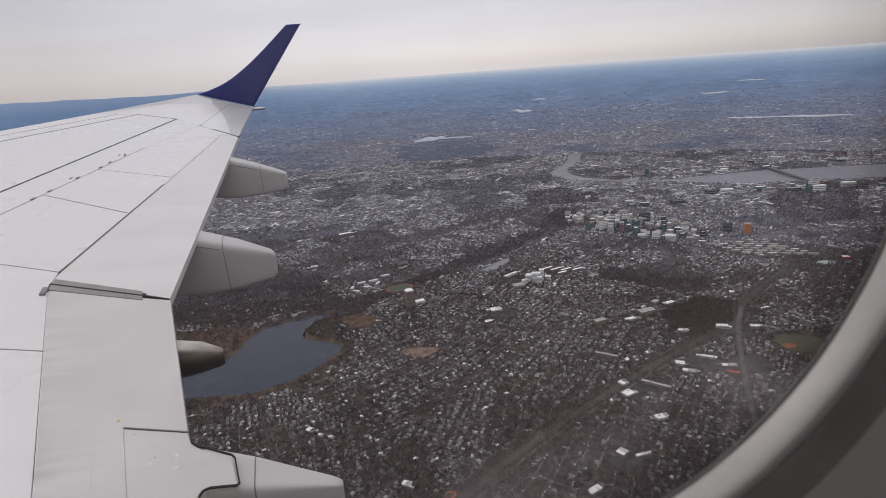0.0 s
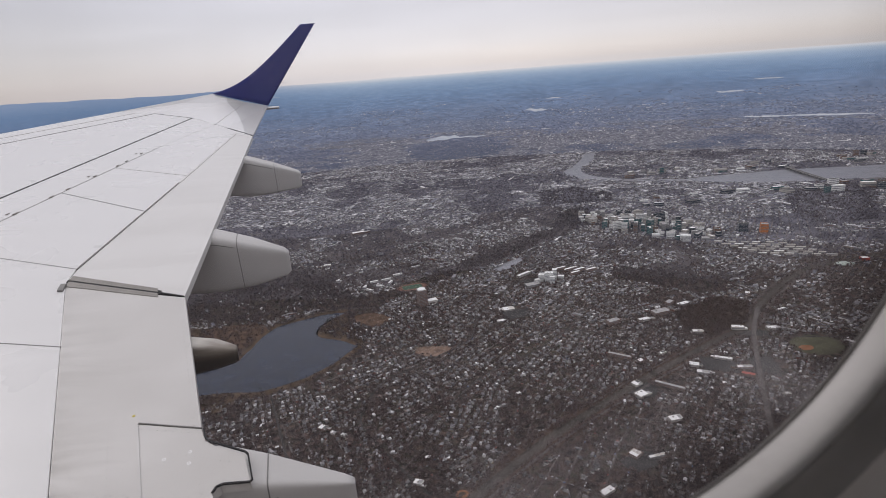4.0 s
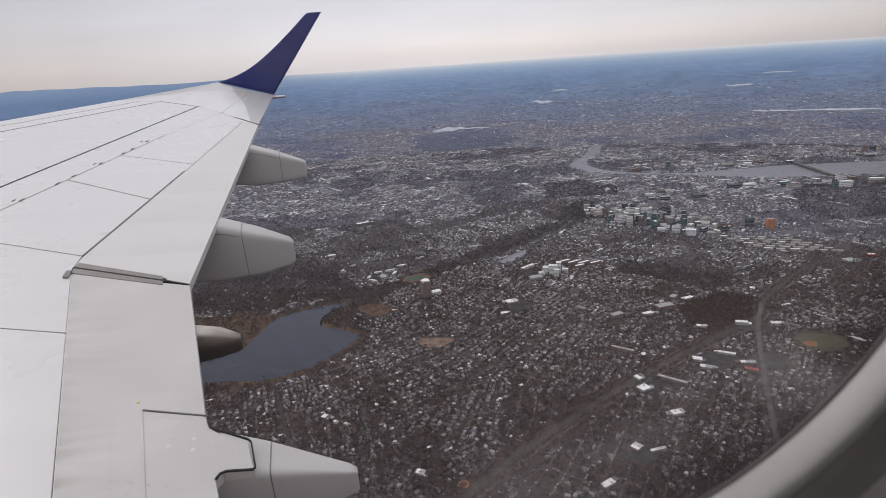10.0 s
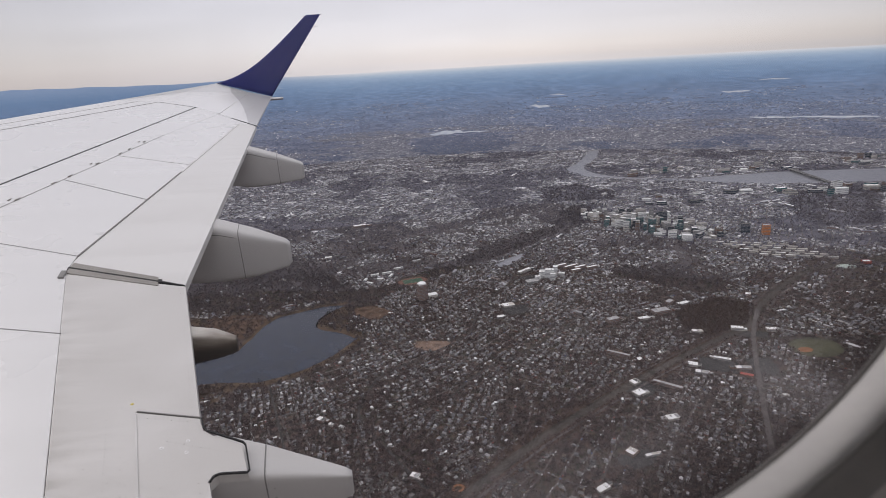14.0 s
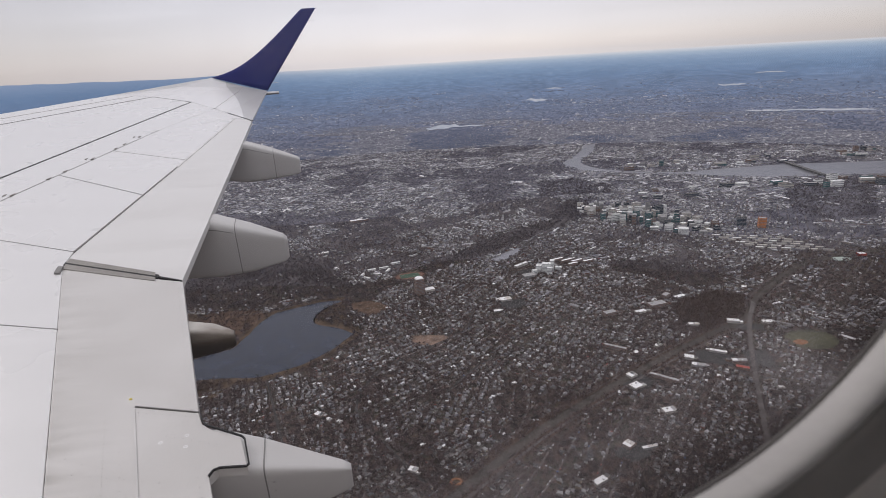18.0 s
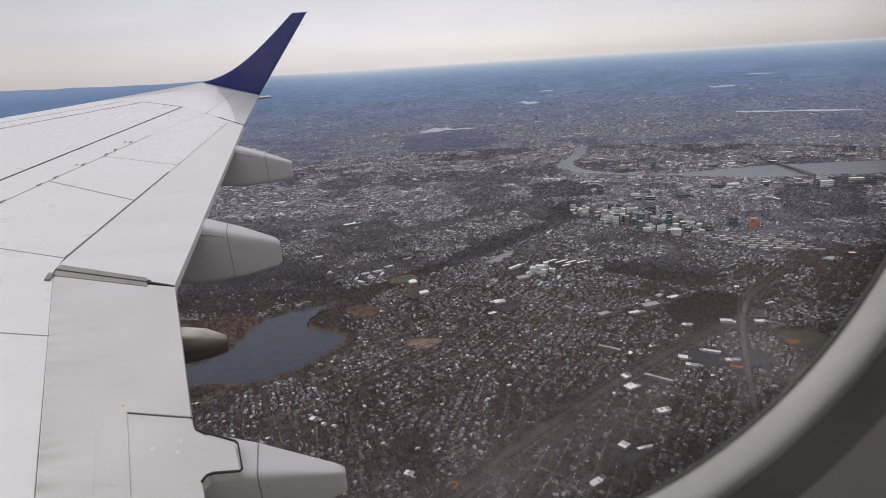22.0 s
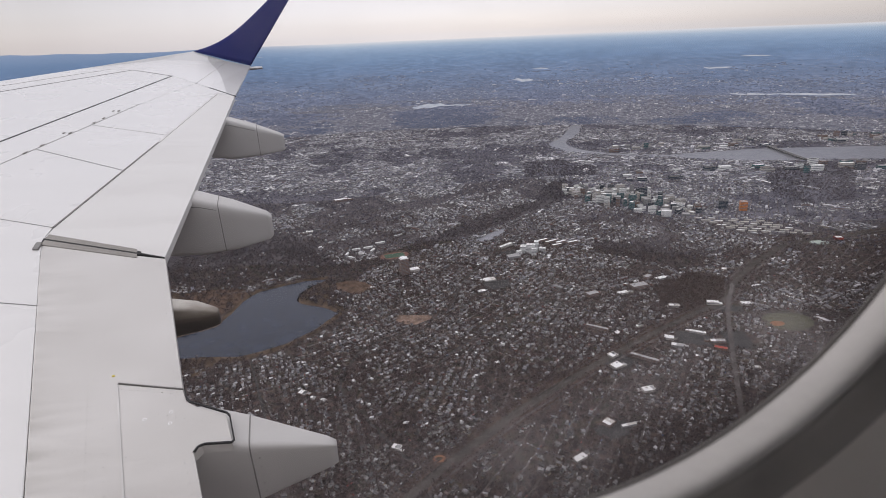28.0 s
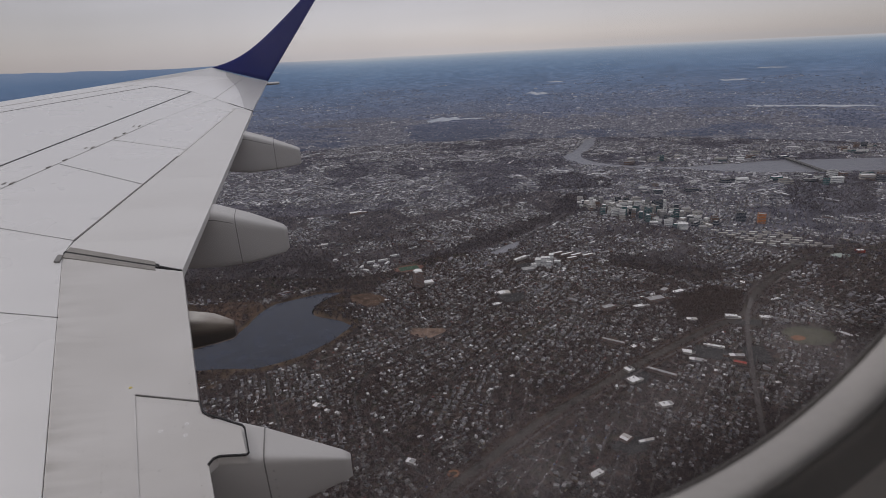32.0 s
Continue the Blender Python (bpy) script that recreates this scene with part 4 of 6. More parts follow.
GROUND_R, RIM_R, RIM_Z = 3300.0, 4900.0, 417.0


SQUARE = np.array([[-1, -1], [1, -1], [1, 1], [-1, 1]], float)


def fast_mesh(name, verts, faces_n, loops, mats, mat_index=None, parent=None):
    """a mesh from arrays: vertices, corners per face, corner list"""
    me = bpy.data.meshes.new(name)
    me.vertices.add(len(verts))
    me.vertices.foreach_set("co", np.asarray(verts, np.float32).ravel())
    me.loops.add(len(loops))
    me.loops.foreach_set("vertex_index", np.asarray(loops, np.int32))
    me.polygons.add(len(faces_n))
    starts = np.concatenate([[0], np.cumsum(faces_n)[:-1]]).astype(np.int32)
    me.polygons.foreach_set("loop_start", starts)
    ob = link(name, me, mats, parent)
    if mat_index is not None:
        me.polygons.foreach_set("material_index", np.asarray(mat_index, np.int32))
    me.update(calc_edges=True)
    return ob


def disc_sheet(name, r0, r1, z0, z1, mat, n=180, rows=1):
    bm = bmesh.new()
    prev = None
    for i in range(rows + 1):
        u = i / rows
        r, z = r0 + (r1 - r0) * u, z0 + (z1 - z0) * u
        ring = [bm.verts.new((r * math.cos(2 * math.pi * k / n), r * math.sin(2 * math.pi * k / n), z)) for k in range(n)] if r > 0 else [bm.verts.new((0, 0, z))]
        if prev:
            for k in range(n):
                if len(prev) == 1:
                    bm.faces.new((prev[0], ring[k], ring[(k + 1) % n]))
                else:
                    bm.faces.new((prev[k], ring[k], ring[(k + 1) % n], prev[(k + 1) % n]))
        prev = ring
    return part(name, bm, mat, None)


tagged(disc_sheet("ground", 0, GROUND_R + 4, 0, 0, GROUND), "brown winter ground of a leafless suburb", "ground", kind="structure")


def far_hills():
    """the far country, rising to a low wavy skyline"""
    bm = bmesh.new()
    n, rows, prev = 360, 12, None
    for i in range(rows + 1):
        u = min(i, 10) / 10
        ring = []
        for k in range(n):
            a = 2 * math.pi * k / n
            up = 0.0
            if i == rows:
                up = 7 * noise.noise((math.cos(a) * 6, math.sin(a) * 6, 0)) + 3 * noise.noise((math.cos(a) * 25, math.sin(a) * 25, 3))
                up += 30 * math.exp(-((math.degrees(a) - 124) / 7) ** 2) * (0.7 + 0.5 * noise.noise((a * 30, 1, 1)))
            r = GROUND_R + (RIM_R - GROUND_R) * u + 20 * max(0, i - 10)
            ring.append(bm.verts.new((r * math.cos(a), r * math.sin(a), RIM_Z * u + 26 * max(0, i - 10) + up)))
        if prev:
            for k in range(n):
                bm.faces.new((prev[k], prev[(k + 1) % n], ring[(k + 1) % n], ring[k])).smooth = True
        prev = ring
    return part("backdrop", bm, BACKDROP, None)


tagged(far_hills(), "far towns and wooded hills, glowing with painted blue haze", "backdrop", kind="structure")

# pavement lightened and blued with painted haze
CITY = plain("city_pavement_hazed", (0.118, 0.115, 0.136), 0.9, 0.012, 0.45, spec=0.08)
POND = [(-459, 864), (-389, 866), (-326, 860), (-288, 875), (-254, 894), (-212, 938), (-179, 993), (-175, 1006), (-206, 1036), (-242, 1053), (-264, 1065), (-267, 1091), (-263, 1114), (-246, 1144), (-222, 1168), (-262, 1171), (-307, 1153), (-339, 1136), (-362, 1119), (-378, 1081), (-386, 1033), (-395, 999), (-400, 973), (-448, 947), (-483, 922)]
RIVER = [(1051, 2289), (1214, 2309), (1470, 2313), (1822, 2267), (2018, 2249), (2700, 2200), (2700, 1900), (1819, 2013), (1653, 2045), (1463, 2074), (1293, 2095), (1089, 2193), (1035, 2244)]
RIVER_WEST = [(873, 3191), (904, 3111), (817, 2888), (707, 2674), (703, 2540), (766, 2422), (887, 2343), (1046, 2280), (1032, 2246), (871, 2299), (752, 2375), (653, 2446), (605, 2618), (732, 2849)]
POOL = [(136, 1378), (173, 1420), (224, 1458), (219, 1425), (175, 1375), (144, 1364)]
FOREST_STRIP = [(-218, 1036), (-183, 1127), (-116, 1228), (-9, 1321), (95, 1386), (231, 1502), (393, 1654), (484, 1766), (565, 1958), (461, 1942), (361, 1706), (195, 1590), (23, 1421), (-119, 1282), (-199, 1259), (-297, 1206), (-227, 1090)]
WOODS_WEST = [(-588, 1187), (-449, 1151), (-297, 1206), (-197, 1241), (-273, 1388), (-429, 1555), (-621, 1646), (-900, 1600), (-900, 1200)]
SHORE = [(-480, 780), (-355, 854), (-467, 985), (-472, 1112), (-620, 1190)]
WOODS_MID = [(429, 1324), (550, 1273), (620, 1192), (624, 1124), (549, 1120), (469, 1201), (406, 1248)]
BRUSH = [(463, 1030), (576, 1100), (628, 1062), (575, 974), (483, 927), (453, 967)]
SPIT = [(-170, 1003), (-205, 1031), (-241, 1048), (-261, 1063), (-264, 1090), (-260, 1109), (-244, 1139), (-219, 1164), (-170, 1111), (-163, 1044)]
WOODS_EAST = [(1241, 1965), (1433, 1995), (1584, 1957), (1273, 1547), (1128, 1521), (1074, 1615)]
WOODS_BEND = [(418, 2256), (566, 2301), (688, 2131), (635, 1992), (477, 2018), (386, 1998)]
RUST_FIELD = [(-452, 1153), (-385, 1140), (-381, 1095), (-396, 1046), (-420, 1020), (-475, 1051), (-517, 1135)]
MEADOW = [(-196, 1150), (-151, 1157), (-113, 1123), (-123, 1097), (-156, 1084), (-188, 1114)]
CLAY_FIELD = [(-63, 978), (7, 969), (-15, 936), (-52, 949)]
RAIL = [(1280, 1312), (1061, 1267), (855, 1217), (742, 1137), (642, 1045), (580, 966), (471, 902), (326, 810), (222, 737), (122, 662), (36, 584), (-8, 542), (-71, 470)]
AVENUE = [(629, 1033), (564, 928), (503, 803), (460, 710), (411, 600), (380, 532)]
PARKWAY = [(407, 1696), (337, 1588), (254, 1497), (232, 1428), (250, 1388), (220, 1341), (150, 1237), (87, 1131), (63, 1062), (51, 1006), (23, 967), (-15, 938), (-56, 901), (-95, 876), (-120, 847), (-139, 746), (-81, 647), (-35, 578)]
ROADS = [[(473, 952), (553, 922), (596, 907), (760, 880)], [(-301, 845), (-245, 701), (-198, 582)], [(315, 1111), (243, 1009), (161, 926), (62, 857), (0, 777)],
         [(840, 2346), (481, 2120), (172, 2063), (-163, 2019), (-460, 1860)], [(1389, 1698), (1053, 1787), (783, 1899), (601, 2086)], [(63, 1062), (200, 1010), (310, 985), (473, 952)]]


def smooth_line(pts, step=18):
    """a rounded line through the points"""
    out = []
    p = [Vector(q) for q in pts]
    p = [p[0] * 2 - p[1], *p, p[-1] * 2 - p[-2]]
    for i in range(1, len(p) - 2):
        n = max(2, int((p[i + 1] - p[i]).length / step))
        for k in range(n):
            t = k / n
            a, b, c, d = p[i - 1:i + 3]
            out.append(0.5 * ((2 * b) + (c - a) * t + (2 * a - 5 * b + 4 * c - d) * t * t + (3 * b - a - 3 * c + d) * t ** 3))
    out.append(p[-2])
    return out


def smooth_loop(pts, step=12):
    p = [Vector(q) for q in pts]
    n = len(p)
    out = []
    for i in range(n):
        a, b, c, d = p[i - 1], p[i], p[(i + 1) % n], p[(i + 2) % n]
        m = max(2, int((c - b).length / step))
        for k in range(m):
            t = k / m
            out.append(0.5 * ((2 * b) + (c - a) * t + (2 * a - 5 * b + 4 * c - d) * t * t + (3 * b - a - 3 * c + d) * t ** 3))
    return out


def inside(x, y, poly):
    hit = np.zeros(len(x), bool)
    for (x0, y0), (x1, y1) in zip(poly, poly[1:] + poly[:1]):
        if y0 != y1:
            hit ^= ((y0 > y) != (y1 > y)) & (x < (x1 - x0) * (y - y0) / (y1 - y0) + x0)
    return hit


def dist_line(x, y, line):
    best = np.full(len(x), 1e9)
    for (x0, y0), (x1, y1) in zip(line, line[1:]):
        dx, dy = x1 - x0, y1 - y0
        t = np.clip(((x - x0) * dx + (y - y0) * dy) / (dx * dx + dy * dy), 0, 1)
        best = np.minimum(best, np.hypot(x - x0 - t * dx, y - y0 - t * dy))
    return best


def sheet(name, pts, z, mat, label, category, wavy=3.0):
    bm = bmesh.new()
    vs = [bm.verts.new((p.x + wavy * noise.noise((p.x * 0.05, p.y * 0.05, 0)), p.y + wavy * noise.noise((p.x * 0.05, p.y * 0.05, 9)), z)) for p in smooth_loop(pts)]
    f = bm.faces.new(vs)
    bmesh.ops.triangulate(bm, faces=[f])
    for f in bm.faces:
        if f.normal.z < 0:
            f.normal_flip()
    return tagged(part(name, bm, mat, None), label, category, kind="structure")


def ribbon(name, line, width, z, mat, label, category, offset=0.0):
    pts = smooth_line(line)
    bm = bmesh.new()
    prev = None
    for i, p in enumerate(pts):
        d = (pts[min(i + 1, len(pts) - 1)] - pts[max(i - 1, 0)]).normalized()
        n = Vector((-d.y, d.x))
        row = [bm.verts.new((*(p + n * (offset + s * width / 2)), z)) for s in (-1, 1)]
        if prev:
            bm.faces.new((prev[0], prev[1], row[1], row[0]))
        prev = row
    bmesh.ops.recalc_face_normals(bm, faces=bm.faces)
    if bm.faces and sum(f.normal.z for f in bm.faces) < 0:
        bmesh.ops.reverse_faces(bm, faces=bm.faces[:])
    return tagged(part(name, bm, mat, None), label, category, kind="structure")


sheet("city_floor", [(-1500, 2250), (-900, 1900), (-250, 1850), (420, 2000), (640, 1520), (960, 1380), (1500, 1420), (2300, 1750), (2700, 1850), (2330, 2330), (1400, 2980), (500, 3255), (-500, 3255), (-1250, 3050), (-1900, 2650)], 0.06, CITY, "pavements and yards of the denser city, greyed blue with haze", "ground", 10)
# ground tone midway between the near ground and the hazed city
sheet("outer_suburb_floor", [(-1500, 1700), (-800, 1330), (-420, 1290), (-200, 1270), (20, 1390), (240, 1350), (420, 1290), (640, 1200), (900, 1290), (1300, 1330), (1800, 1500), (2500, 1780), (2300, 2000), (1500, 1600), (960, 1500), (660, 1650), (430, 2100), (-250, 2000), (-900, 2100), (-1500, 2400)], 0.03, plain("outer_suburb_ground", (0.088, 0.079, 0.083), 0.95, 0.012, 0.4, spec=0.08), "grey-brown yards and lots of the outer suburb", "ground", 10)
sheet("shore_ground", SHORE, 0.10, DRYGRASS, "rust-brown dry grass along the pond", "ground")
sheet("pond_bank", [(x + (x + 300) * 0.11, y + (y - 1000) * 0.12) for x, y in POND], 0.14, DRYGRASS, "brown bank round the pond", "ground")
sheet("pond", POND, 0.30, POND_WATER, "still dark blue pond among bare trees", "water")
sheet("river", RIVER, 0.30, RIVER_WATER, "broad pale grey river", "water")
sheet("river_bend", RIVER_WEST, 0.34, RIVER_WATER, "winding pale grey river", "water")
sheet("park_pool", POOL, 0.30, RIVER_WATER, "narrow grey pool in a wooded park", "water", 1.0)
sheet("pond_spit", SPIT, 0.36, DRYGRASS, "brown grassy spit reaching into the pond", "ground", 2)
sheet("rust_field", RUST_FIELD, 0.22, MEADOW_RED, "rust-brown dry field beside the pond", "ground")
sheet("meadow", MEADOW, 0.40, MEADOW_RED, "brown winter meadow beside the pond", "ground")
sheet("clay_field", CLAY_FIELD, 0.2, plain("bare_clay", (0.165, 0.112, 0.085), 0.95, 0.06, 0.5), "bare reddish clay field", "ground")
RAIL_STEEL = plain("rail_steel", (0.070, 0.060, 0.054), 0.5, 0.3)
ribbon("rail_verge", RAIL[5:], 40, 0.13, plain("brown_scrub", (0.070, 0.048, 0.040), 0.95, 0.06, 0.6, spec=0.05), "brown scrubby verge along the railway", "ground")
ribbon("railway", RAIL, 15, 0.18, RAILBED, "railway cutting with brown ballast", "railway")
for off in (-3.2, -1.1, 1.1, 3.4):
    ribbon("railway_track", RAIL, 0.5, 0.30, RAIL_STEEL, "pair of rails in the cutting", "railway", off)
ribbon("road", RAIL, 4.0, 0.24, AVENUE_GREY, "grey road along the railway", "road", 14)
ribbon("road", RAIL[:9], 2.6, 0.24, AVENUE_GREY, "service road along the railway", "road", -13)
ribbon("road", AVENUE, 7.5, 0.20, AVENUE_GREY, "wide grey avenue", "road")
ribbon("road", [(-456, 1129), (-409, 1130), (-370, 1138), (-337, 1153), (-294, 1176), (-247, 1192), (-204, 1193), (-154, 1191)], 3.4, 0.30, AVENUE_GREY, "pale shore road along the pond", "road")
ribbon("road", PARKWAY, 4.2, 0.26, ASPHALT, "winding grey parkway", "road")
for r in ROADS:
    ribbon("road", r, 3.6, 0.22, ASPHALT, "grey street through the suburb", "road")

# ---- districts: each has its own street grid
seeds = np.column_stack([rng.uniform(-1700, 3300, 150), rng.uniform(380, 4300, 150)])
angles = rng.uniform(0, math.pi / 2, 150) * 0.5 + 0.35
seeds[:4] = [(-250, 700), (-130, 690), (0, 700), (150, 900)]
angles[:4] = [1.95, 1.80, 1.2, 0.9]
gaps = rng.uniform(20, 27, 150)
LANDMARKS = []


def in_view(x, y):
    r, a = np.hypot(x, y), np.degrees(np.arctan2(x, y))
    return (r > 400) & (r < 3295) & (a > -33) & (a < 46)


def open_land(x, y, margin=4):
    ok = in_view(x, y)
    for poly in (POND, RIVER, RIVER_WEST, POOL, FOREST_STRIP, SHORE, WOODS_MID, BRUSH, MEADOW, RUST_FIELD, CLAY_FIELD):
        ok &= ~inside(x, y, poly)
    ok &= ~inside(x, y, WOODS_WEST) | (rng.random(len(x)) < 0.07)
    for poly in (WOODS_EAST, WOODS_BEND):
        ok &= ~inside(x, y, poly) | (rng.random(len(x)) < 0.12)
    ok &= dist_line(x, y, POND + POND[:1]) > 22
    ok &= dist_line(x, y, RAIL) > 18
    ok &= dist_line(x, y, AVENUE) > 8
    ok &= dist_line(x, y, PARKWAY) > 6
    for rd in ROADS:
        ok &= dist_line(x, y, rd) > 5.5
    for lx, ly, lw in LANDMARKS:
        ok &= np.hypot(x - lx, y - ly) > lw * 0.6 + 5
    return ok


def nearest_seed(x, y):
    best, idx = np.full(len(x), 1e18), np.zeros(len(x), int)
    for i, (sx, sy) in enumerate(seeds):
        d = (x - sx) ** 2 + (y - sy) ** 2
        m = d < best
        best[m], idx[m] = d[m], i
    return idx


# ---- named buildings
def flat_building(name, x, y, w, d, h, rot, wall, roof, label, category="building", units=2, bands=0, group="", seed=0):
    """walls, a recessed roof deck behind a parapet, plant on the roof, window bands"""
    LANDMARKS.append((x, y, math.hypot(w, d) * 0.75))
    t = thing(name, label, category, pose(x, y, 0, 0, 0, rot), group)
    bm = box_bm(-w / 2, w / 2, -d / 2, d / 2, 0, h)
    top = [f for f in bm.faces if f.normal.z > 0.9 or all(v.co.z > h - 0.01 for v in f.verts)][0]
    bmesh.ops.inset_region(bm, faces=[top], thickness=min(0.5, w * 0.04))
    for v in top.verts:
        v.co.z -= min(0.7, h * 0.08)
    part("walls", bm, wall, t)
    zr = h - min(0.7, h * 0.08)
    q = min(0.5, w * 0.04)
    part("roof", box_bm(-w / 2 + q, w / 2 - q, -d / 2 + q, d / 2 - q, zr - 0.2, zr + 0.08), roof, t)
    rn = random.Random(seed + int(x * 7 + y * 13))
    for k in range(units):
        ux, uy = rn.uniform(-0.32, 0.32) * w, rn.uniform(-0.32, 0.32) * d
        uw, ud, uh = rn.uniform(0.04, 0.12) * w, rn.uniform(0.05, 0.13) * d, rn.uniform(0.6, 1.5)
        bmu = box_bm(ux - uw / 2, ux + uw / 2, uy - ud / 2, uy + ud / 2, zr + 0.04, zr + uh)
        part("roof_unit", bmu, rn.choice((ROOF_GREY, WALL_CREAM, WALL_WHITE)), t)
    if name == "flat_roofed_building":
        sx0, sd = rn.choice((-1, 1)), rn.uniform(0.35, 0.7) * d
        x0_, x1_ = sorted((sx0 * w / 2, sx0 * (w / 2 + rn.uniform(0.2, 0.5) * w)))
        low, rear = h * rn.uniform(0.5, 0.8), rn.choice((-d / 2, d / 2 - sd))
        part("side_wing", box_bm(x0_, x1_, rear, rear + sd, 0, low), wall, t)
        part("side_wing_roof", box_bm(x0_ + 0.2, x1_ - 0.2, rear + 0.2, rear + sd - 0.2, low - 0.1, low + 0.12), rn.choice((ROOF_GREY, ROOF_WHITE, ROOF_DARK)), t)
        cut = rn.uniform(-0.2, 0.25) * w
        part("roof_patch", box_bm(cut, w / 2 - q * 1.5, -d / 2 + q * 1.5, d / 2 - q * 1.5, zr, zr + 0.14), rn.choice((ROOF_GREY, WALL_CREAM, ROOF_DARK)), t, "greyer patched roof membrane") if rn.random() < 0.7 else None
    for k in range(bands):
        z0 = h * (k + 0.45) / (bands + 0.3)
        zh = h / (bands + 0.3) * 0.30
        part("window_band", box_bm(-w / 2 - 0.06, w / 2 + 0.06, -d / 2 - 0.06, d / 2 + 0.06, z0, z0 + zh), WINDOW_DARK, t)
    return t


# round-topped brick apartment tower by the park
tw = flat_building("apartment_tower", -46, 1182, 19, 19, 38, 20, WALL_BRICK, ROOF_WHITE, "tall brown brick apartment tower with a white round roof", "tower", 0, 11)
bm = bmesh.new()
bmesh.ops.create_cone(bm, cap_ends=True, segments=28, radius1=9.0, radius2=8.6, depth=2.6, matrix=Matrix.Translation((0, 0, 38.6)))
part("roof_crown", bm, ROOF_WHITE, tw, "white round roof house")
part("side_wing", box_bm(12, 34, -9, 6, 0, 9), WALL_CREAM, tw)
part("side_wing_roof", box_bm(12.3, 33.7, -8.7, 5.7, 8.9, 9.15), ROOF_WHITE, tw)
# hospital on the hill
for b in ((257, 1264, 20, 12, 24, -12, 7), (240, 1272, 13, 11, 17, -12, 5), (272, 1272, 11, 12, 28, -12, 8), (262, 1250, 12, 9, 18, -12, 5), (288, 1275, 15, 10, 9, -12, 2), (228, 1258, 12, 9, 11, 20, 3), (248, 1288, 18, 9, 13, -12, 4)):
    flat_building("hospital_block", *b[:6], WALL_WHITE, ROOF_WHITE, "white concrete hospital block with window bands", "hospital", 3, b[6], "hospital blocks")
flat_building("hospital_annex", 205, 1318, 42, 9, 6, 38, WALL_CREAM, ROOF_WHITE, "long low building with a bright white roof", "hospital", 3, 2)
flat_building("hospital_garage", 212, 1246, 30, 18, 5, 15, WALL_GREY, ROOF_GREY, "low grey parking garage beside the hospital", "garage", 2, 3)
# white flat-roofed stores, schools and works
STORES = [(139, 1120, 34, 22, 5, 12), (115, 1064, 24, 13, 4, 12), (298, 790, 19, 17, 5, 28), (294, 758, 24, 19, 6, 28), (319, 692, 27, 15, 5, 10), (236, 622, 19, 17, 7, 40), (262, 616, 30, 7, 4, 12),
          (410, 833, 22, 15, 6, -25), (414, 806, 30, 13, 6, -25)]
STORES2 = [(466, 846, 38, 9, 5, -28), (484, 812, 34, 13, 6, -8), (-194, 738, 20, 14, 5, -30), (394, 1016, 32, 13, 6, 15), (470, 948, 27, 12, 6, -10), (545, 950, 30, 14, 8, -15), (603, 938, 26, 14, 7, -8),
           (648, 1104, 18, 14, 5, 60), (-264, 1832, 60, 24, 9, 25), (497, 1075, 36, 14, 6, 20)]
STORES3 = [(109, 789, 10, 8, 4, 20), (-38, 650, 9, 8, 4, 5), (-49, 602, 17, 12, 5, -25), (-160, 716, 13, 8, 4, -30), (-177, 724, 10, 8, 4, -30), (330, 860, 15, 12, 5, 30), (432, 770, 16, 10, 5, -20), (505, 730, 12, 8, 4, -10),
           (375, 880, 18, 9, 5, 32), (180, 560, 26, 12, 5, 30), (-314, 1512, 28, 14, 7, 12), (556, 770, 14, 9, 4, 15)]
for b in STORES + STORES2 + STORES3:
    b = (b[0], b[1], b[2] * 0.72, b[3] * 0.74, b[4] * 0.7, b[5])
    flat_building("flat_roofed_building", *b, random.Random(int(b[0])).choice((WALL_CREAM, WALL_GREY, WALL_BRICK)), ROOF_WHITE, "low commercial building with a bright white flat roof", "building", 3, 1, "white-roofed buildings")
for b in ((436, 1040, 36, 18, 8, 15), (332, 1014, 26, 14, 8, 20), (470, 1080, 20, 12, 8, 40), (300, 880, 40, 7, 6, -35), (345, 775, 46, 7, 5, -38)):
    flat_building("brick_building", *b, WALL_BRICK, ROOF_GREY, "brick building with a grey flat roof", "building", 2, 2, "brick buildings")
flat_building("red_roofed_building", 478, 790, 20, 8, 4, -30, WALL_BRICK, RED_PAINT, "low building with a bright red roof", "building", 0, 0)
flat_building("red_hall", 1003, 1243, 17, 12, 7, -8, RED_PAINT, ROOF_WHITE, "red hall with a white roof", "building", 1, 0)
bm = bmesh.new()
bmesh.ops.create_cone(bm, cap_ends=True, segments=40, radius1=24, radius2=22, depth=2, matrix=Matrix.Translation((0, 0, 1.0)) @ Matrix.Diagonal((1, 0.5, 1, 1)))
dome = part("sports_bubble", bm, PALE_GREEN, None)
dome.matrix_world = pose(945, 1228, 0, 0, 0, 0)
tagged(dome, "pale green oval sports court cover", "sports court")
# white barracks-like rows beside the sports field
for b in ((-176, 1296, 26, 7, -35), (-152, 1318, 26, 7, -20), (-170, 1352, 26, 7, 18), (-140, 1362, 30, 7, 20), (-112, 1392, 30, 8, 18), (-128, 1340, 26, 7, 70), (-190, 1320, 22, 7, 75)):
    flat_building("row_building", b[0], b[1], b[2] * 0.8, b[3] * 0.72, 4.5, b[4], WALL_WHITE, ROOF_WHITE, "long narrow building with a white roof", "building", 0, 1, "white row buildings")
for b in ((300, 1340, 34, 8, 25), (322, 1330, 34, 8, 25), (345, 1322, 32, 8, 25), (372, 1316, 30, 8, 22), (330, 1302, 26, 8, 20)):
    flat_building("row_building", b[0], b[1], b[2], b[3], 6, b[4], WALL_BRICK, ROOF_WHITE, "long narrow terrace with a white roof", "building", 0, 1, "white row buildings")


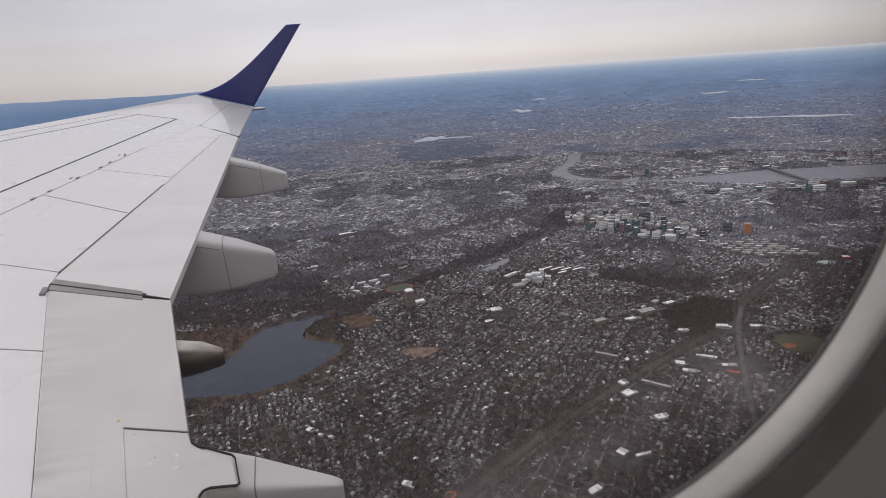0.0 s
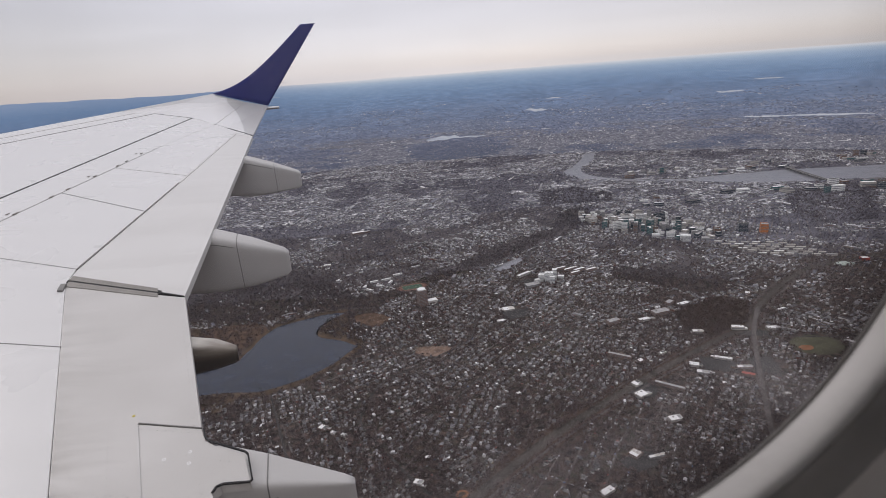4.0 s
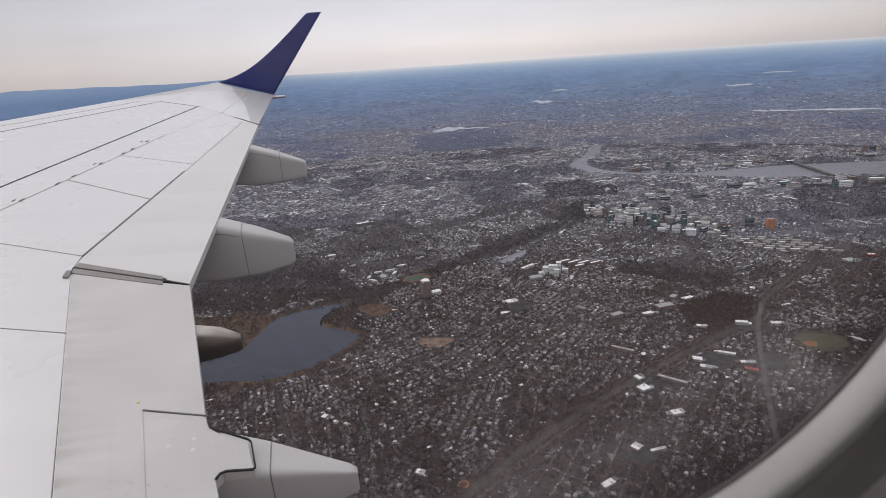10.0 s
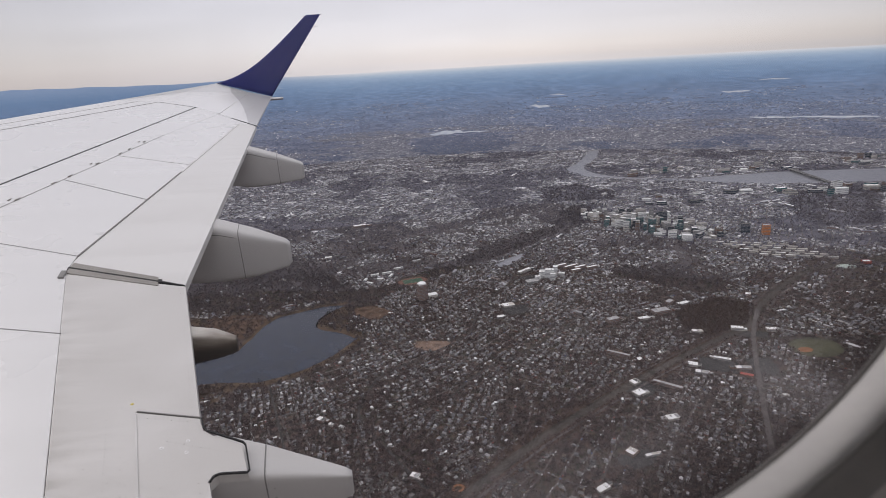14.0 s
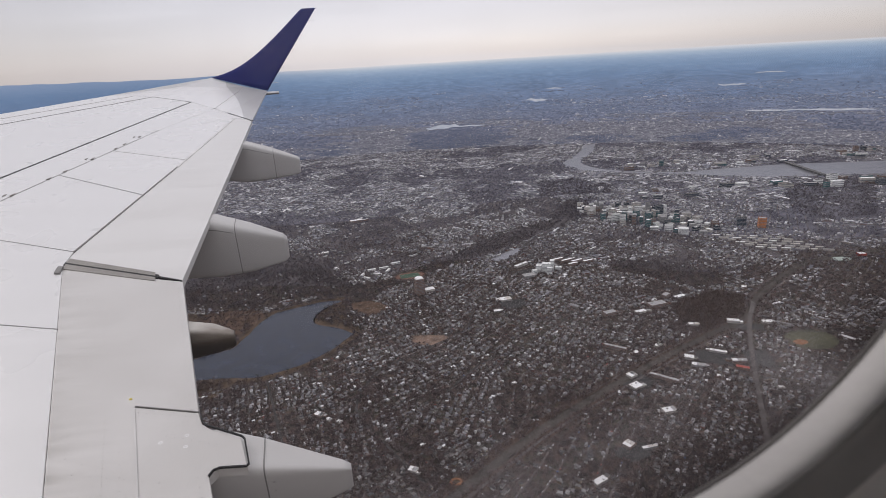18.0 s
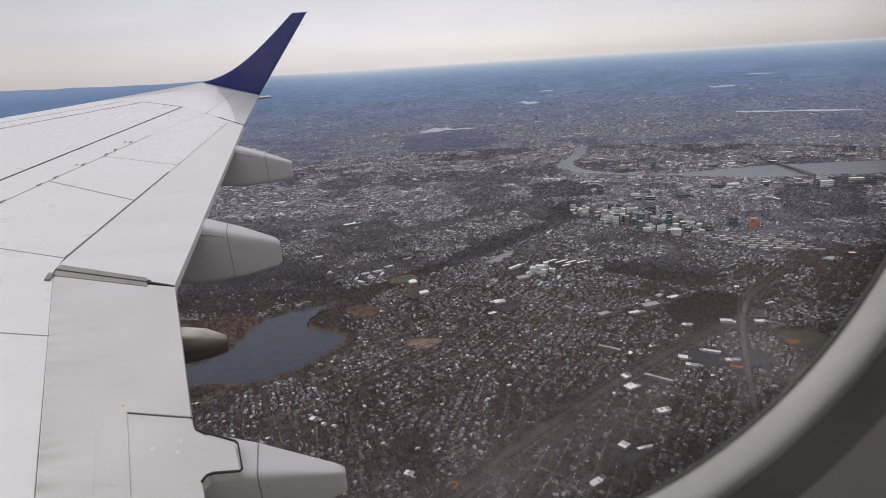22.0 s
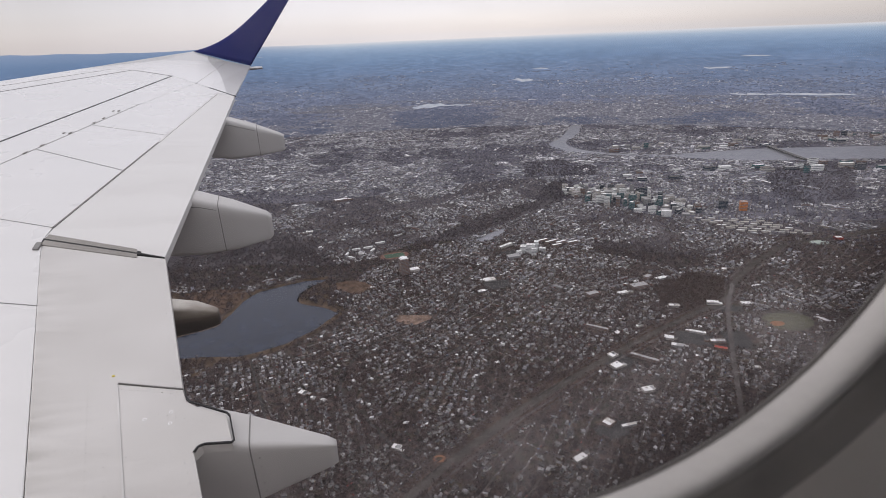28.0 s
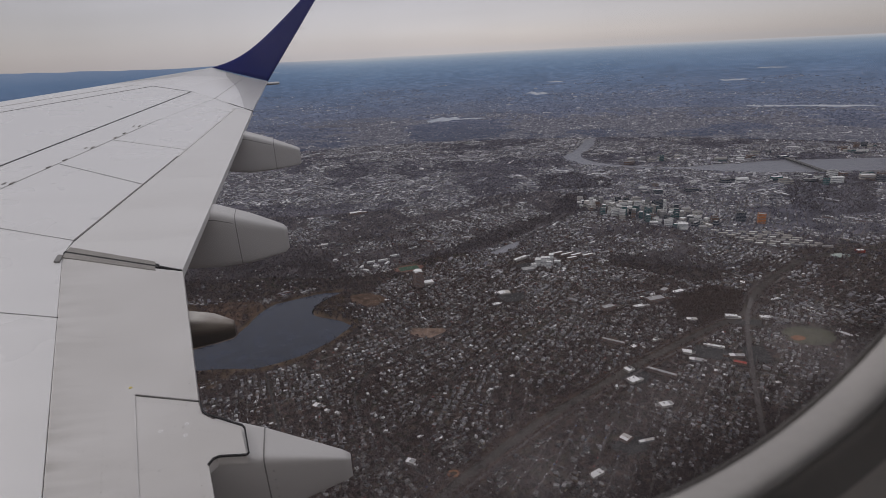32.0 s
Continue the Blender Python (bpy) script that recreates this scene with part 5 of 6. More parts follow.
def flat_patch(name, x, y, w, d, rot, mat, label, category, z=0.25, seg=0):
    bm = bmesh.new()
    if seg:
        bmesh.ops.create_circle(bm, cap_ends=True, segments=seg, radius=0.5, matrix=Matrix.Diagonal((w, d, 1, 1)))
    else:
        bm.faces.new([bm.verts.new(p) for p in ((-w / 2, -d / 2, 0), (w / 2, -d / 2, 0), (w / 2, d / 2, 0), (-w / 2, d / 2, 0))])
    ob = part(name, bm, mat, None)
    ob.matrix_world = pose(x, y, z, 0, 0, rot)
    LANDMARKS.append((x, y, max(w, d) * 0.8))
    return tagged(ob, label, category, kind="structure")


flat_patch("running_track", -72, 1300, 74, 44, 15, TRACK_RED, "rust-red running track", "sports field", 0.2, 32)
flat_patch("sports_field", -72, 1300, 48, 26, 15, TURF, "green sports turf inside the track", "sports field", 0.3)
flat_patch("ball_field", 640, 868, 90, 70, 10, plain("infield_grass", (0.075, 0.075, 0.045), 0.95, 0.05, 0.3), "dull green ball field", "sports field", 0.2, 32)
flat_patch("infield", 617, 861, 26, 18, 10, DIRT, "orange clay infield", "sports field", 0.3, 24)
flat_patch("clay_ring", 5, 577, 17, 14, 0, DIRT, "round orange clay infield", "sports field", 0.2, 24)
flat_patch("clay_ring_grass", 5, 577, 9, 7, 0, DRYGRASS, "grass inside the clay ring", "sports field", 0.3, 24)
flat_patch("small_infield", 150, 1372, 16, 12, 0, DIRT, "small orange infield by the park", "sports field", 0.2, 24)
for b in ((450, 828, 60, 40, -28), (300, 772, 50, 45, 28), (150, 1095, 60, 40, 12), (520, 815, 40, 60, -8), (560, 930, 60, 22, -12), (240, 610, 50, 30, 20), (215, 1275, 60, 30, 10)):
    flat_patch("parking_lot", *b, PARKING, "dark asphalt parking lot", "parking lot", 0.16)

# ---- towers and slabs of the hospital district in the distance
rd = random.Random(5)
walls = (WALL_CREAM, WALL_GREY, WALL_WHITE, WALL_BRICK, WALL_GLASS, WALL_TEAL, WALL_CREAM, WALL_WHITE)
placed = []
for k in range(700):
    a, q = rd.uniform(0, 2 * math.pi), math.sqrt(rd.random())
    along, over = 235 * q * math.cos(a), 105 * q * math.sin(a)
    x, y = 640 + 0.66 * along + 0.75 * over, 1670 - 0.75 * along + 0.66 * over
    w, d = rd.uniform(9, 27), rd.uniform(8, 18)
    if any(math.hypot(x - px, y - py) < (w + pw) * 0.55 for px, py, pw in placed):
        continue
    placed.append((x, y, w))
    near = math.exp(-(along / 130) ** 2)
    h = rd.uniform(6, 13) + rd.random() * 20 * near
    wm = rd.choice(walls)
    flat_building("district_building", x, y, w, d, h, rd.choice((-18, -18, 12, 35)), wm, rd.choice((ROOF_WHITE, ROOF_GREY, ROOF_GREY, ROOF_DARK)),
                  "mid-rise building in the hospital district", "building", 2, max(1, int(h / 4.5)) if h > 14 else 1, "hospital district")
    if len(placed) > 105:
        break
flat_building("orange_tower", 914, 1507, 19, 17, 27, -18, WALL_ORANGE, ROOF_GREY, "bright orange brick tower", "tower", 1, 6)
flat_building("dark_tower", 869, 1535, 24, 20, 25, -18, WALL_GLASS, ROOF_DARK, "dark glass office tower", "tower", 1, 6)
flat_building("white_block", 685, 1490, 26, 15, 17, -18, WALL_WHITE, ROOF_WHITE, "broad white hospital block", "building", 2, 5)
# terraces in straight rows beside the railway curve
for k in range(36):
    row, col = divmod(k, 6)
    x, y = 760 + 29 * col + 10 * row + rd.uniform(-3, 3), 1452 - 10 * col - 23 * row + rd.uniform(-2, 2)
    flat_building("terrace_row", x, y, rd.uniform(17, 23), 6, 4.5, -20 + rd.choice((0, 0, 4)), WALL_CREAM, rd.choice((ROOF_GREY, ROOF_WHITE, WALL_CREAM, WALL_CREAM)), "long low terrace with a pale grey flat roof", "building", 0, 1, "terraces in rows")
# riverside towers and halls, beyond the district
for k in range(70):
    x = rd.uniform(700, 2300)
    y = rd.uniform(1880, 2010) if k < 38 else rd.uniform(2360, 2520)
    if y < 2040 - max(0, (x - 1500)) * 0.1 or y > 2350:
        h = rd.uniform(6, 14) if rd.random() < 0.8 else rd.uniform(16, 26)
        flat_building("riverside_building", x, y, rd.uniform(14, 46), rd.uniform(10, 22), h, rd.uniform(-15, 15), rd.choice(walls), rd.choice((ROOF_WHITE, ROOF_GREY, ROOF_DARK)),
                      "mid-rise building near the river", "building", 1, 1 if h < 20 else int(h / 6), "riverside buildings")

# bridge over the river
br = thing("bridge", "long dark low bridge over the river", "bridge")
d = Vector((1463 - 1486, 2050 - 2340, 0))
rot = math.degrees(math.atan2(d.y, d.x))
br.matrix_world = pose(1474, 2195, 0, 0, 0, rot)
part("deck", box_bm(-d.length / 2, d.length / 2, -7, 7, 6, 7.6), ROOF_DARK, br)
for s in (-1, 1):
    part("parapet", box_bm(-d.length / 2, d.length / 2, 6.6 * s - 0.3, 6.6 * s + 0.3, 7.6, 8.6), WALL_GREY, br)
for k in range(11):
    px = -d.length / 2 + d.length * (k + 0.5) / 11
    part("pier", box_bm(px - 2, px + 2, -6, 6, -1, 6), WALL_GREY, br)


# ---- houses along the streets
def street_grid():
    hx, hy, hr, sx, sy, sr = [], [], [], [], [], []
    for i, (cx, cy) in enumerate(seeds):
        far = math.hypot(cx, cy)
        if not (-1900 < cx < 3400):
            continue
        ext = 420 if far < 3000 else 480
        ca, sa = math.cos(angles[i]), math.sin(angles[i])
        step = 5.4 if far < 1500 else (7.0 if far < 2500 else 8.5)
        n = int(2 * ext / gaps[i])
        u = np.arange(-ext, ext, step)
        for k in range(n):
            v = -ext + (k + 0.5) * gaps[i]
            bend = 7 * math.sin(k * 0.2 + i)
            vv = v + bend * np.sin(u / 90 + i) + 1.6 * np.sin(u / 31 + 1.3 * i)
            x, y = cx + u * ca - vv * sa, cy + u * sa + vv * ca
            ok = nearest_seed(x, y) == i
            sx.append(x[ok]), sy.append(y[ok]), sr.append(np.full(ok.sum(), angles[i]))
            for side in (-1, 1):
                w = vv + side * rng.normal(5.9, 1.7, len(u))
                uj = u + rng.normal(0, 1.7, len(u))
                x2, y2 = cx + uj * ca - w * sa, cy + uj * sa + w * ca
                keep = ok & (rng.random(len(u)) > 0.22) & (np.abs((u + 9 * i) % 110 - 55) > 5)
                hx.append(x2[keep]), hy.append(y2[keep]), hr.append(angles[i] + rng.normal(0, 0.12, keep.sum()) + (math.pi / 2) * (rng.random(keep.sum()) < 0.35))
        for k in range(int(2 * ext / 110) + 1):
            u0 = -ext + k * 110 + (55 - (9 * i + -ext) % 110)
            v = np.arange(-ext, ext, step)
            x, y = cx + u0 * ca - v * sa, cy + u0 * sa + v * ca
            ok = nearest_seed(x, y) == i
            sx.append(x[ok]), sy.append(y[ok]), sr.append(np.full(ok.sum(), angles[i] + math.pi / 2))
    return [np.concatenate(q) for q in (hx, hy, hr, sx, sy, sr)]


hx, hy, hr, sx, sy, sr = street_grid()
ok = open_land(hx, hy)
def green_belts(x_, y_):
    """below zero where woods break the rows of houses"""
    return np.array([noise.noise((px * 0.0022, py * 0.0030, 4)) + 0.55 * noise.noise((px * 0.007, py * 0.009, 6)) for px, py in zip(x_, y_)])


patch = green_belts(hx, hy)
dist = np.hypot(hx, hy)
ok &= (patch > np.where(dist > 1350, -0.13, -0.30)) | (rng.random(len(hx)) < np.where(dist > 1350, 0.12, 0.3))
grove = np.array([noise.noise((px * 0.012, py * 0.012, 12)) + 0.6 * noise.noise((px * 0.04, py * 0.04, 13)) for px, py in zip(hx, hy)])
ok &= rng.random(len(hx)) < np.clip(np.where(dist < 780, 0.84, 1.05) + np.where(dist < 780, 2.2, 1.7) * grove, 0.06, 1.0)
ok &= (np.degrees(np.arctan2(hx, hy)) < 21) | (dist > 1250) | (grove > 0.12) | (rng.random(len(hx)) < 0.75)
hx, hy, hr = hx[ok], hy[ok], hr[ok]
ok = open_land(sx, sy)
sx, sy, sr = sx[ok], sy[ok], sr[ok]


def oriented(cx, cy, rot, lx, ly):
    c, s = np.cos(rot)[:, None], np.sin(rot)[:, None]
    return cx[:, None] + lx * c - ly * s, cy[:, None] + lx * s + ly * c


STREET = plain("worn_street_asphalt", (0.125, 0.110, 0.104), 0.9, 0.02, 0.5, spec=0.08)


def street_mesh():
    n = len(sx)
    step = np.where(np.hypot(sx, sy) < 1700, 12.0, 17.0)[:, None]
    wid = 2.3
    lx, ly = np.array([[-.5, .5, .5, -.5]]) * step, np.array([[-.5, -.5, .5, .5]]) * wid * np.ones((n, 1))
    X, Y = oriented(sx, sy, sr, lx, ly)
    Z = np.repeat((0.10 + 0.05 * rng.random(n))[:, None], 4, 1)
    v = np.stack([X, Y, Z], -1).reshape(-1, 3)
    return fast_mesh("street_network", v, np.full(n, 4), np.arange(4 * n), STREET)


tagged(street_mesh(), "grey residential streets between the houses", "street", kind="structure")


def house_arrays(x, y, rot, w, d, h, gable):
    """boxes with a pitched or flat roof, walls and roof as separate pieces"""
    n = len(x)
    sgn = np.array([[-1, -1], [1, -1], [1, 1], [-1, 1]], float)
    lx, ly = sgn[None, :, 0] * w[:, None] / 2, sgn[None, :, 1] * d[:, None] / 2
    X, Y = oriented(x, y, rot, lx, ly)
    base = np.stack([X, Y, np.zeros((n, 4))], -1)
    eave = np.stack([X, Y, np.repeat(h[:, None], 4, 1)], -1)
    X2, Y2 = oriented(x, y, rot, lx * 1.06, ly * 1.06)
    ev2 = np.stack([X2, Y2, np.repeat(h[:, None] - 0.05, 4, 1)], -1)
    RX, RY = oriented(x, y, rot, np.zeros((n, 2)), np.array([[-.53, .53]]) * d[:, None])
    rise = np.where(gable, w * 0.36, 0.55)
    ridge = np.stack([RX, RY, np.repeat((h + rise)[:, None], 2, 1)], -1)
    verts = np.concatenate([base, eave, ev2, ridge], 1)
    idx = np.arange(n)[:, None] * 14
    walls_f = np.array([0, 1, 5, 4, 1, 2, 6, 5, 2, 3, 7, 6, 3, 0, 4, 7])
    roof_f = np.array([9, 10, 13, 12, 11, 8, 12, 13, 8, 9, 12, 10, 11, 13])
    counts = np.tile([4, 4, 4, 4, 4, 4, 3, 3], n)
    loops = (idx + np.concatenate([walls_f, roof_f])[None]).ravel()
    mi = np.tile([0, 0, 0, 0, 1, 1, 1, 1], n)
    return verts.reshape(-1, 3), counts, loops, mi


r = np.hypot(hx, hy)
order = np.argsort(r)
hx, hy, hr, r = hx[order], hy[order], hr[order], r[order]
az = np.degrees(np.arctan2(hx, hy))
single = (az > -24) & (az < 26) & (r > 520)
single &= np.cumsum(single) <= 280
n = len(hx)
hw, hd, hh = rng.uniform(2.7, 4.4, n), rng.uniform(3.6, 6.0, n), rng.uniform(2.2, 4.0, n)
big = (r > 1100) & (rng.random(n) < np.where(r > 1700, 0.24, 0.11))
hw[big] *= rng.uniform(1.6, 6.5, big.sum())
hd[big] *= rng.uniform(0.7, 1.6, big.sum())
wide = (r > 2100) & (rng.random(n) < 0.4)
hw[wide] *= rng.uniform(1.3, 3.5, wide.sum())
hd[wide] *= rng.uniform(1.2, 2.4, wide.sum())
gable = rng.random(n) < 0.62
gable[big | wide] = False
annex = rng.random(n) < 0.55
turn = hr + np.where(rng.random(n) < 0.5, 0.0, math.pi / 2)
ax, ay = hx + np.cos(turn) * hw * 0.62, hy + np.sin(turn) * hw * 0.62
m = ~single


def house_field(name, keep, mats, label, x_, y_, k=1.0, kh=1.0):
    v, c, lo, mi = house_arrays(x_[keep], y_[keep], hr[keep], hw[keep] * k, hd[keep] * k, hh[keep] * kh, gable[keep])
    return tagged(fast_mesh(name, v, c, lo, mats, mi), label, "houses", kind="stuff")


edge = 1150 + 600 * rng.random(len(hx))
house_field("suburb_houses", m & (r < edge), [HOUSE_WALL_NEAR, HOUSE_ROOF_NEAR], "thousands of small frame houses with grey roofs", hx, hy)
house_field("city_houses", m & (r >= edge), [HOUSE_WALL, HOUSE_ROOF], "dense flat-roofed city blocks and houses, paled with haze", hx, hy)
house_field("house_annexes", m & annex & (r < 1700), [HOUSE_WALL_NEAR, HOUSE_ROOF_NEAR], "porches, garages and rear wings of the small houses", ax, ay, 0.58, 0.62)


def house_model(w, d, h, is_gable, chimney, porch):
    t = thing("house", "small frame house with a grey roof on a tree-lined street", "house", group="suburban houses")
    part("walls", box_bm(-w / 2, w / 2, -d / 2, d / 2, 0, h), HOUSE_WALL_ONE, t)
    bm = bmesh.new()
    o = 0.35
    if is_gable:
        a = [bm.verts.new(p) for p in ((-w / 2 - o, -d / 2 - o, h), (w / 2 + o, -d / 2 - o, h), (w / 2 + o, d / 2 + o, h), (-w / 2 - o, d / 2 + o, h), (0, -d / 2 - o, h + w * 0.38), (0, d / 2 + o, h + w * 0.38))]
        for f in ((0, 1, 4), (1, 2, 5, 4), (2, 3, 5), (3, 0, 4, 5), (3, 2, 1, 0)):
            bm.faces.new([a[i] for i in f])
    else:
        box_bm(-w / 2 - o, w / 2 + o, -d / 2 - o, d / 2 + o, h, h + 0.5, bm)
        box_bm(-w * 0.2, w * 0.05, d * 0.1, d * 0.3, h + 0.5, h + 1.8, bm)
    part("roof", bm, HOUSE_ROOF_ONE, t)
    if chimney:
        part("chimney", box_bm(w * 0.18, w * 0.18 + 0.6, -0.3, 0.3, h, h + w * 0.4 + 0.4), WALL_BRICK, t)
    if porch:
        part("porch", box_bm(-w * 0.42, w * 0.42, -d / 2 - 1.4, -d / 2, 0, 2.2), HOUSE_WALL_ONE, t)
    return t


models = [house_model(w, d, h, g, c, p) for w, d, h, g, c, p in
          ((3.6, 4.9, 2.9, True, True, True), (4.0, 5.6, 3.3, True, True, False), (3.8, 6.0, 3.8, False, False, True), (3.2, 4.4, 2.7, True, False, True), (3.9, 5.4, 3.6, False, True, True), (4.2, 5.0, 3.0, True, True, True))]
ids = np.flatnonzero(single)
for k, i in enumerate(ids):
    at = pose(hx[i], hy[i], 0, 0, 0, math.degrees(hr[i]) + (90 if k % 5 == 0 else 0))
    if k < len(models):
        models[k].matrix_basis = at
    else:
        copy_thing(models[(k * 7) % len(models)], at)


# ---- bare trees
def tree_cloud(name, x, y, rad, height, k, mat, label):
    """crowns of many small scraps with gaps, over a short trunk"""
    n = len(x)
    u = rng.normal(0, 1, (n, k, 3))
    u /= np.linalg.norm(u, axis=-1, keepdims=True)
    rr = rng.random((n, k, 1)) ** 0.45
    c = u * rr * np.stack([rad, rad, height * 0.40], -1)[:, None]
    c += np.stack([x, y, height * 0.58], -1)[:, None]
    tri = rng.normal(0, 1, (n, k, 3, 3)) * (rad * 0.30)[:, None, None, None]
    v = c[:, :, None] + tri
    v[..., 2] = np.maximum(v[..., 2], 0.2)
    nf = n * k
    v = v.reshape(-1, 3)
    a = rng.uniform(0, math.pi, n)
    dx, dy = 0.22 * np.cos(a), 0.22 * np.sin(a)
    z = height * 0.6
    trunk = np.stack([np.stack([x - dx, y - dy, 0 * z], -1), np.stack([x + dx, y + dy, 0 * z], -1), np.stack([x, y, z], -1),
                      ], 1).reshape(-1, 3)
    allv = np.concatenate([v, trunk])
    ob = fast_mesh(name, allv, np.full(nf + n, 3), np.arange(3 * (nf + n)), mat)
    return tagged(ob, label, "trees", kind="stuff")


def scatter(n, x0, x1, y0, y1):
    return rng.uniform(x0, x1, n), rng.uniform(y0, y1, n)


def on_trees_land(x, y):
    ok = in_view(x, y)
    for poly in (POND, RIVER, RIVER_WEST, POOL, MEADOW, CLAY_FIELD):
        ok &= ~inside(x, y, poly)
    ok &= dist_line(x, y, POND + POND[:1]) > 7
    for ln, w in ((RAIL, 6.5), (AVENUE, 4.5), (PARKWAY, 2.6)):
        ok &= dist_line(x, y, ln) > w
    for rd_ in ROADS:
        ok &= dist_line(x, y, rd_) > 3
    for lx, ly, lw in LANDMARKS:
        ok &= np.hypot(x - lx, y - ly) > lw * 0.55
    return ok


x, y = scatter(230000, -600, 1250, 400, 1720)
m = on_trees_land(x, y) & (np.hypot(x, y) < 1250 + 500 * rng.random(len(x)))
den = np.array([0.5 + 0.9 * noise.noise((px * 0.006, py * 0.006, 2)) for px, py in zip(x, y)])
m &= rng.random(len(x)) < np.clip(den + 0.15, 0.42, 0.98) * np.interp(np.hypot(x, y), [600, 760, 950, 1200], [0.88, 0.66, 0.46, 0.40])
x, y = x[m], y[m]
tree_cloud("suburb_trees", x, y, rng.uniform(1.4, 3.2, len(x)), rng.uniform(3.8, 7.6, len(x)), 17, TWIGS, "bare winter trees between the houses")
x, y = scatter(95000, -1500, 2900, 1150, 3300)
rr = np.hypot(x, y)
m = on_trees_land(x, y) & (rr >= 1250 + 500 * rng.random(len(x))) & (rr < 3290)
den = np.where(green_belts(x, y) < -0.13, 1.0, 0.24)
m &= rng.random(len(x)) < den
x, y = x[m], y[m]
tree_cloud("distant_trees", x, y, rng.uniform(2.2, 4.6, len(x)), rng.uniform(5, 9, len(x)), 9, HAZED_TWIGS, "bare trees of the farther suburbs, tinted with haze")
xs, ys = scatter(30000, -900, 640, 780, 1960)
m = np.zeros(len(xs), bool)
for poly in (FOREST_STRIP, WOODS_WEST, SHORE, WOODS_MID, SPIT, SPIT):
    m |= inside(xs + rng.normal(0, 14, len(xs)), ys + rng.normal(0, 14, len(xs)), poly)
m |= (dist_line(xs, ys, POND + POND[:1]) < 26) & (rng.random(len(xs)) < 0.25)
m &= ~inside(xs, ys, POND) & ~inside(xs, ys, POOL) & ~inside(xs, ys, MEADOW) & (dist_line(xs, ys, PARKWAY) > 7)
m &= ~(inside(xs, ys, SHORE) & (rng.random(len(xs)) < 0.6))
m &= np.hypot(xs + 72, ys - 1300) > 42
for lx, ly, lw in LANDMARKS:
    m &= np.hypot(xs - lx, ys - ly) > lw * 0.55
xs, ys = xs[m], ys[m]
pine = rng.random(len(xs)) < 0.08
tree_cloud("park_woods", xs[~pine], ys[~pine], rng.uniform(2.0, 3.8, (~pine).sum()), rng.uniform(5, 10, (~pine).sum()), 16, WOODS, "dense leafless woods of the park")
tree_cloud("park_pines", xs[pine], ys[pine], rng.uniform(1.6, 2.8, pine.sum()), rng.uniform(5, 9, pine.sum()), 20, PINE, "dark green pines among the bare woods")
xs, ys = scatter(26000, 380, 2200, 1450, 2350)
m = (inside(xs, ys, WOODS_EAST) | inside(xs, ys, WOODS_BEND)) & ~inside(xs, ys, RIVER) & ~inside(xs, ys, RIVER_WEST)
for lx, ly, lw in LANDMARKS:
    m &= np.hypot(xs - lx, ys - ly) > lw * 0.55
xs, ys = xs[m], ys[m]
tree_cloud("riverside_woods", xs, ys, rng.uniform(2.2, 4.2, len(xs)), rng.uniform(5, 9, len(xs)), 10, WOODS, "dark leafless parkland near the river")
xs, ys = scatter(1500, 450, 640, 920, 1110)
m = inside(xs, ys, BRUSH)
for lx, ly, lw in LANDMARKS:
    m &= np.hypot(xs - lx, ys - ly) > lw * 0.6
xs, ys = xs[m], ys[m]
tree_cloud("reddish_brush", xs, ys, rng.uniform(2.0, 3.4, len(xs)), rng.uniform(5, 9, len(xs)), 18,
           varied("reddish_twigs", [(0.0, (0.11, 0.075, 0.066)), (0.5, (0.085, 0.066, 0.062)), (0.8, (0.13, 0.10, 0.08))], 0.95, spec=0.1), "reddish brown leafless brush")


# ---- driveways, patios, lawns and sheds' roofs round the houses
def yards():
    keep = np.flatnonzero(r < 2300)
    k = np.repeat(keep, 3)
    n = len(k)
    a = rng.uniform(0, 2 * math.pi, n)
    far_ = rng.uniform(2.6, 6.5, n)
    x, y, rot = hx[k] + far_ * np.cos(a), hy[k] + far_ * np.sin(a), hr[k] + (math.pi / 2) * (rng.random(n) < 0.5)
    w, d = rng.uniform(0.8, 2.2, n), rng.uniform(1.6, 5.0, n)
    X, Y = oriented(x, y, rot, SQUARE[None, :, 0] * w[:, None] / 2, SQUARE[None, :, 1] * d[:, None] / 2)
    Z = np.repeat(rng.uniform(0.16, 0.24, n)[:, None], 4, 1)
    mat = varied("yard_surfaces", [(0.0, (0.10, 0.088, 0.080)), (0.25, (0.16, 0.145, 0.138)), (0.45, (0.062, 0.066, 0.042)), (0.6, (0.22, 0.205, 0.20)), (0.75, (0.13, 0.085, 0.060)), (0.88, (0.34, 0.33, 0.325))], 0.95, spec=0.08)
    return tagged(fast_mesh("yards", np.stack([X, Y, Z], -1).reshape(-1, 3), np.full(n, 4), np.arange(4 * n), mat), "driveways, patios and lawns round the houses", "yards", kind="stuff")


yards()

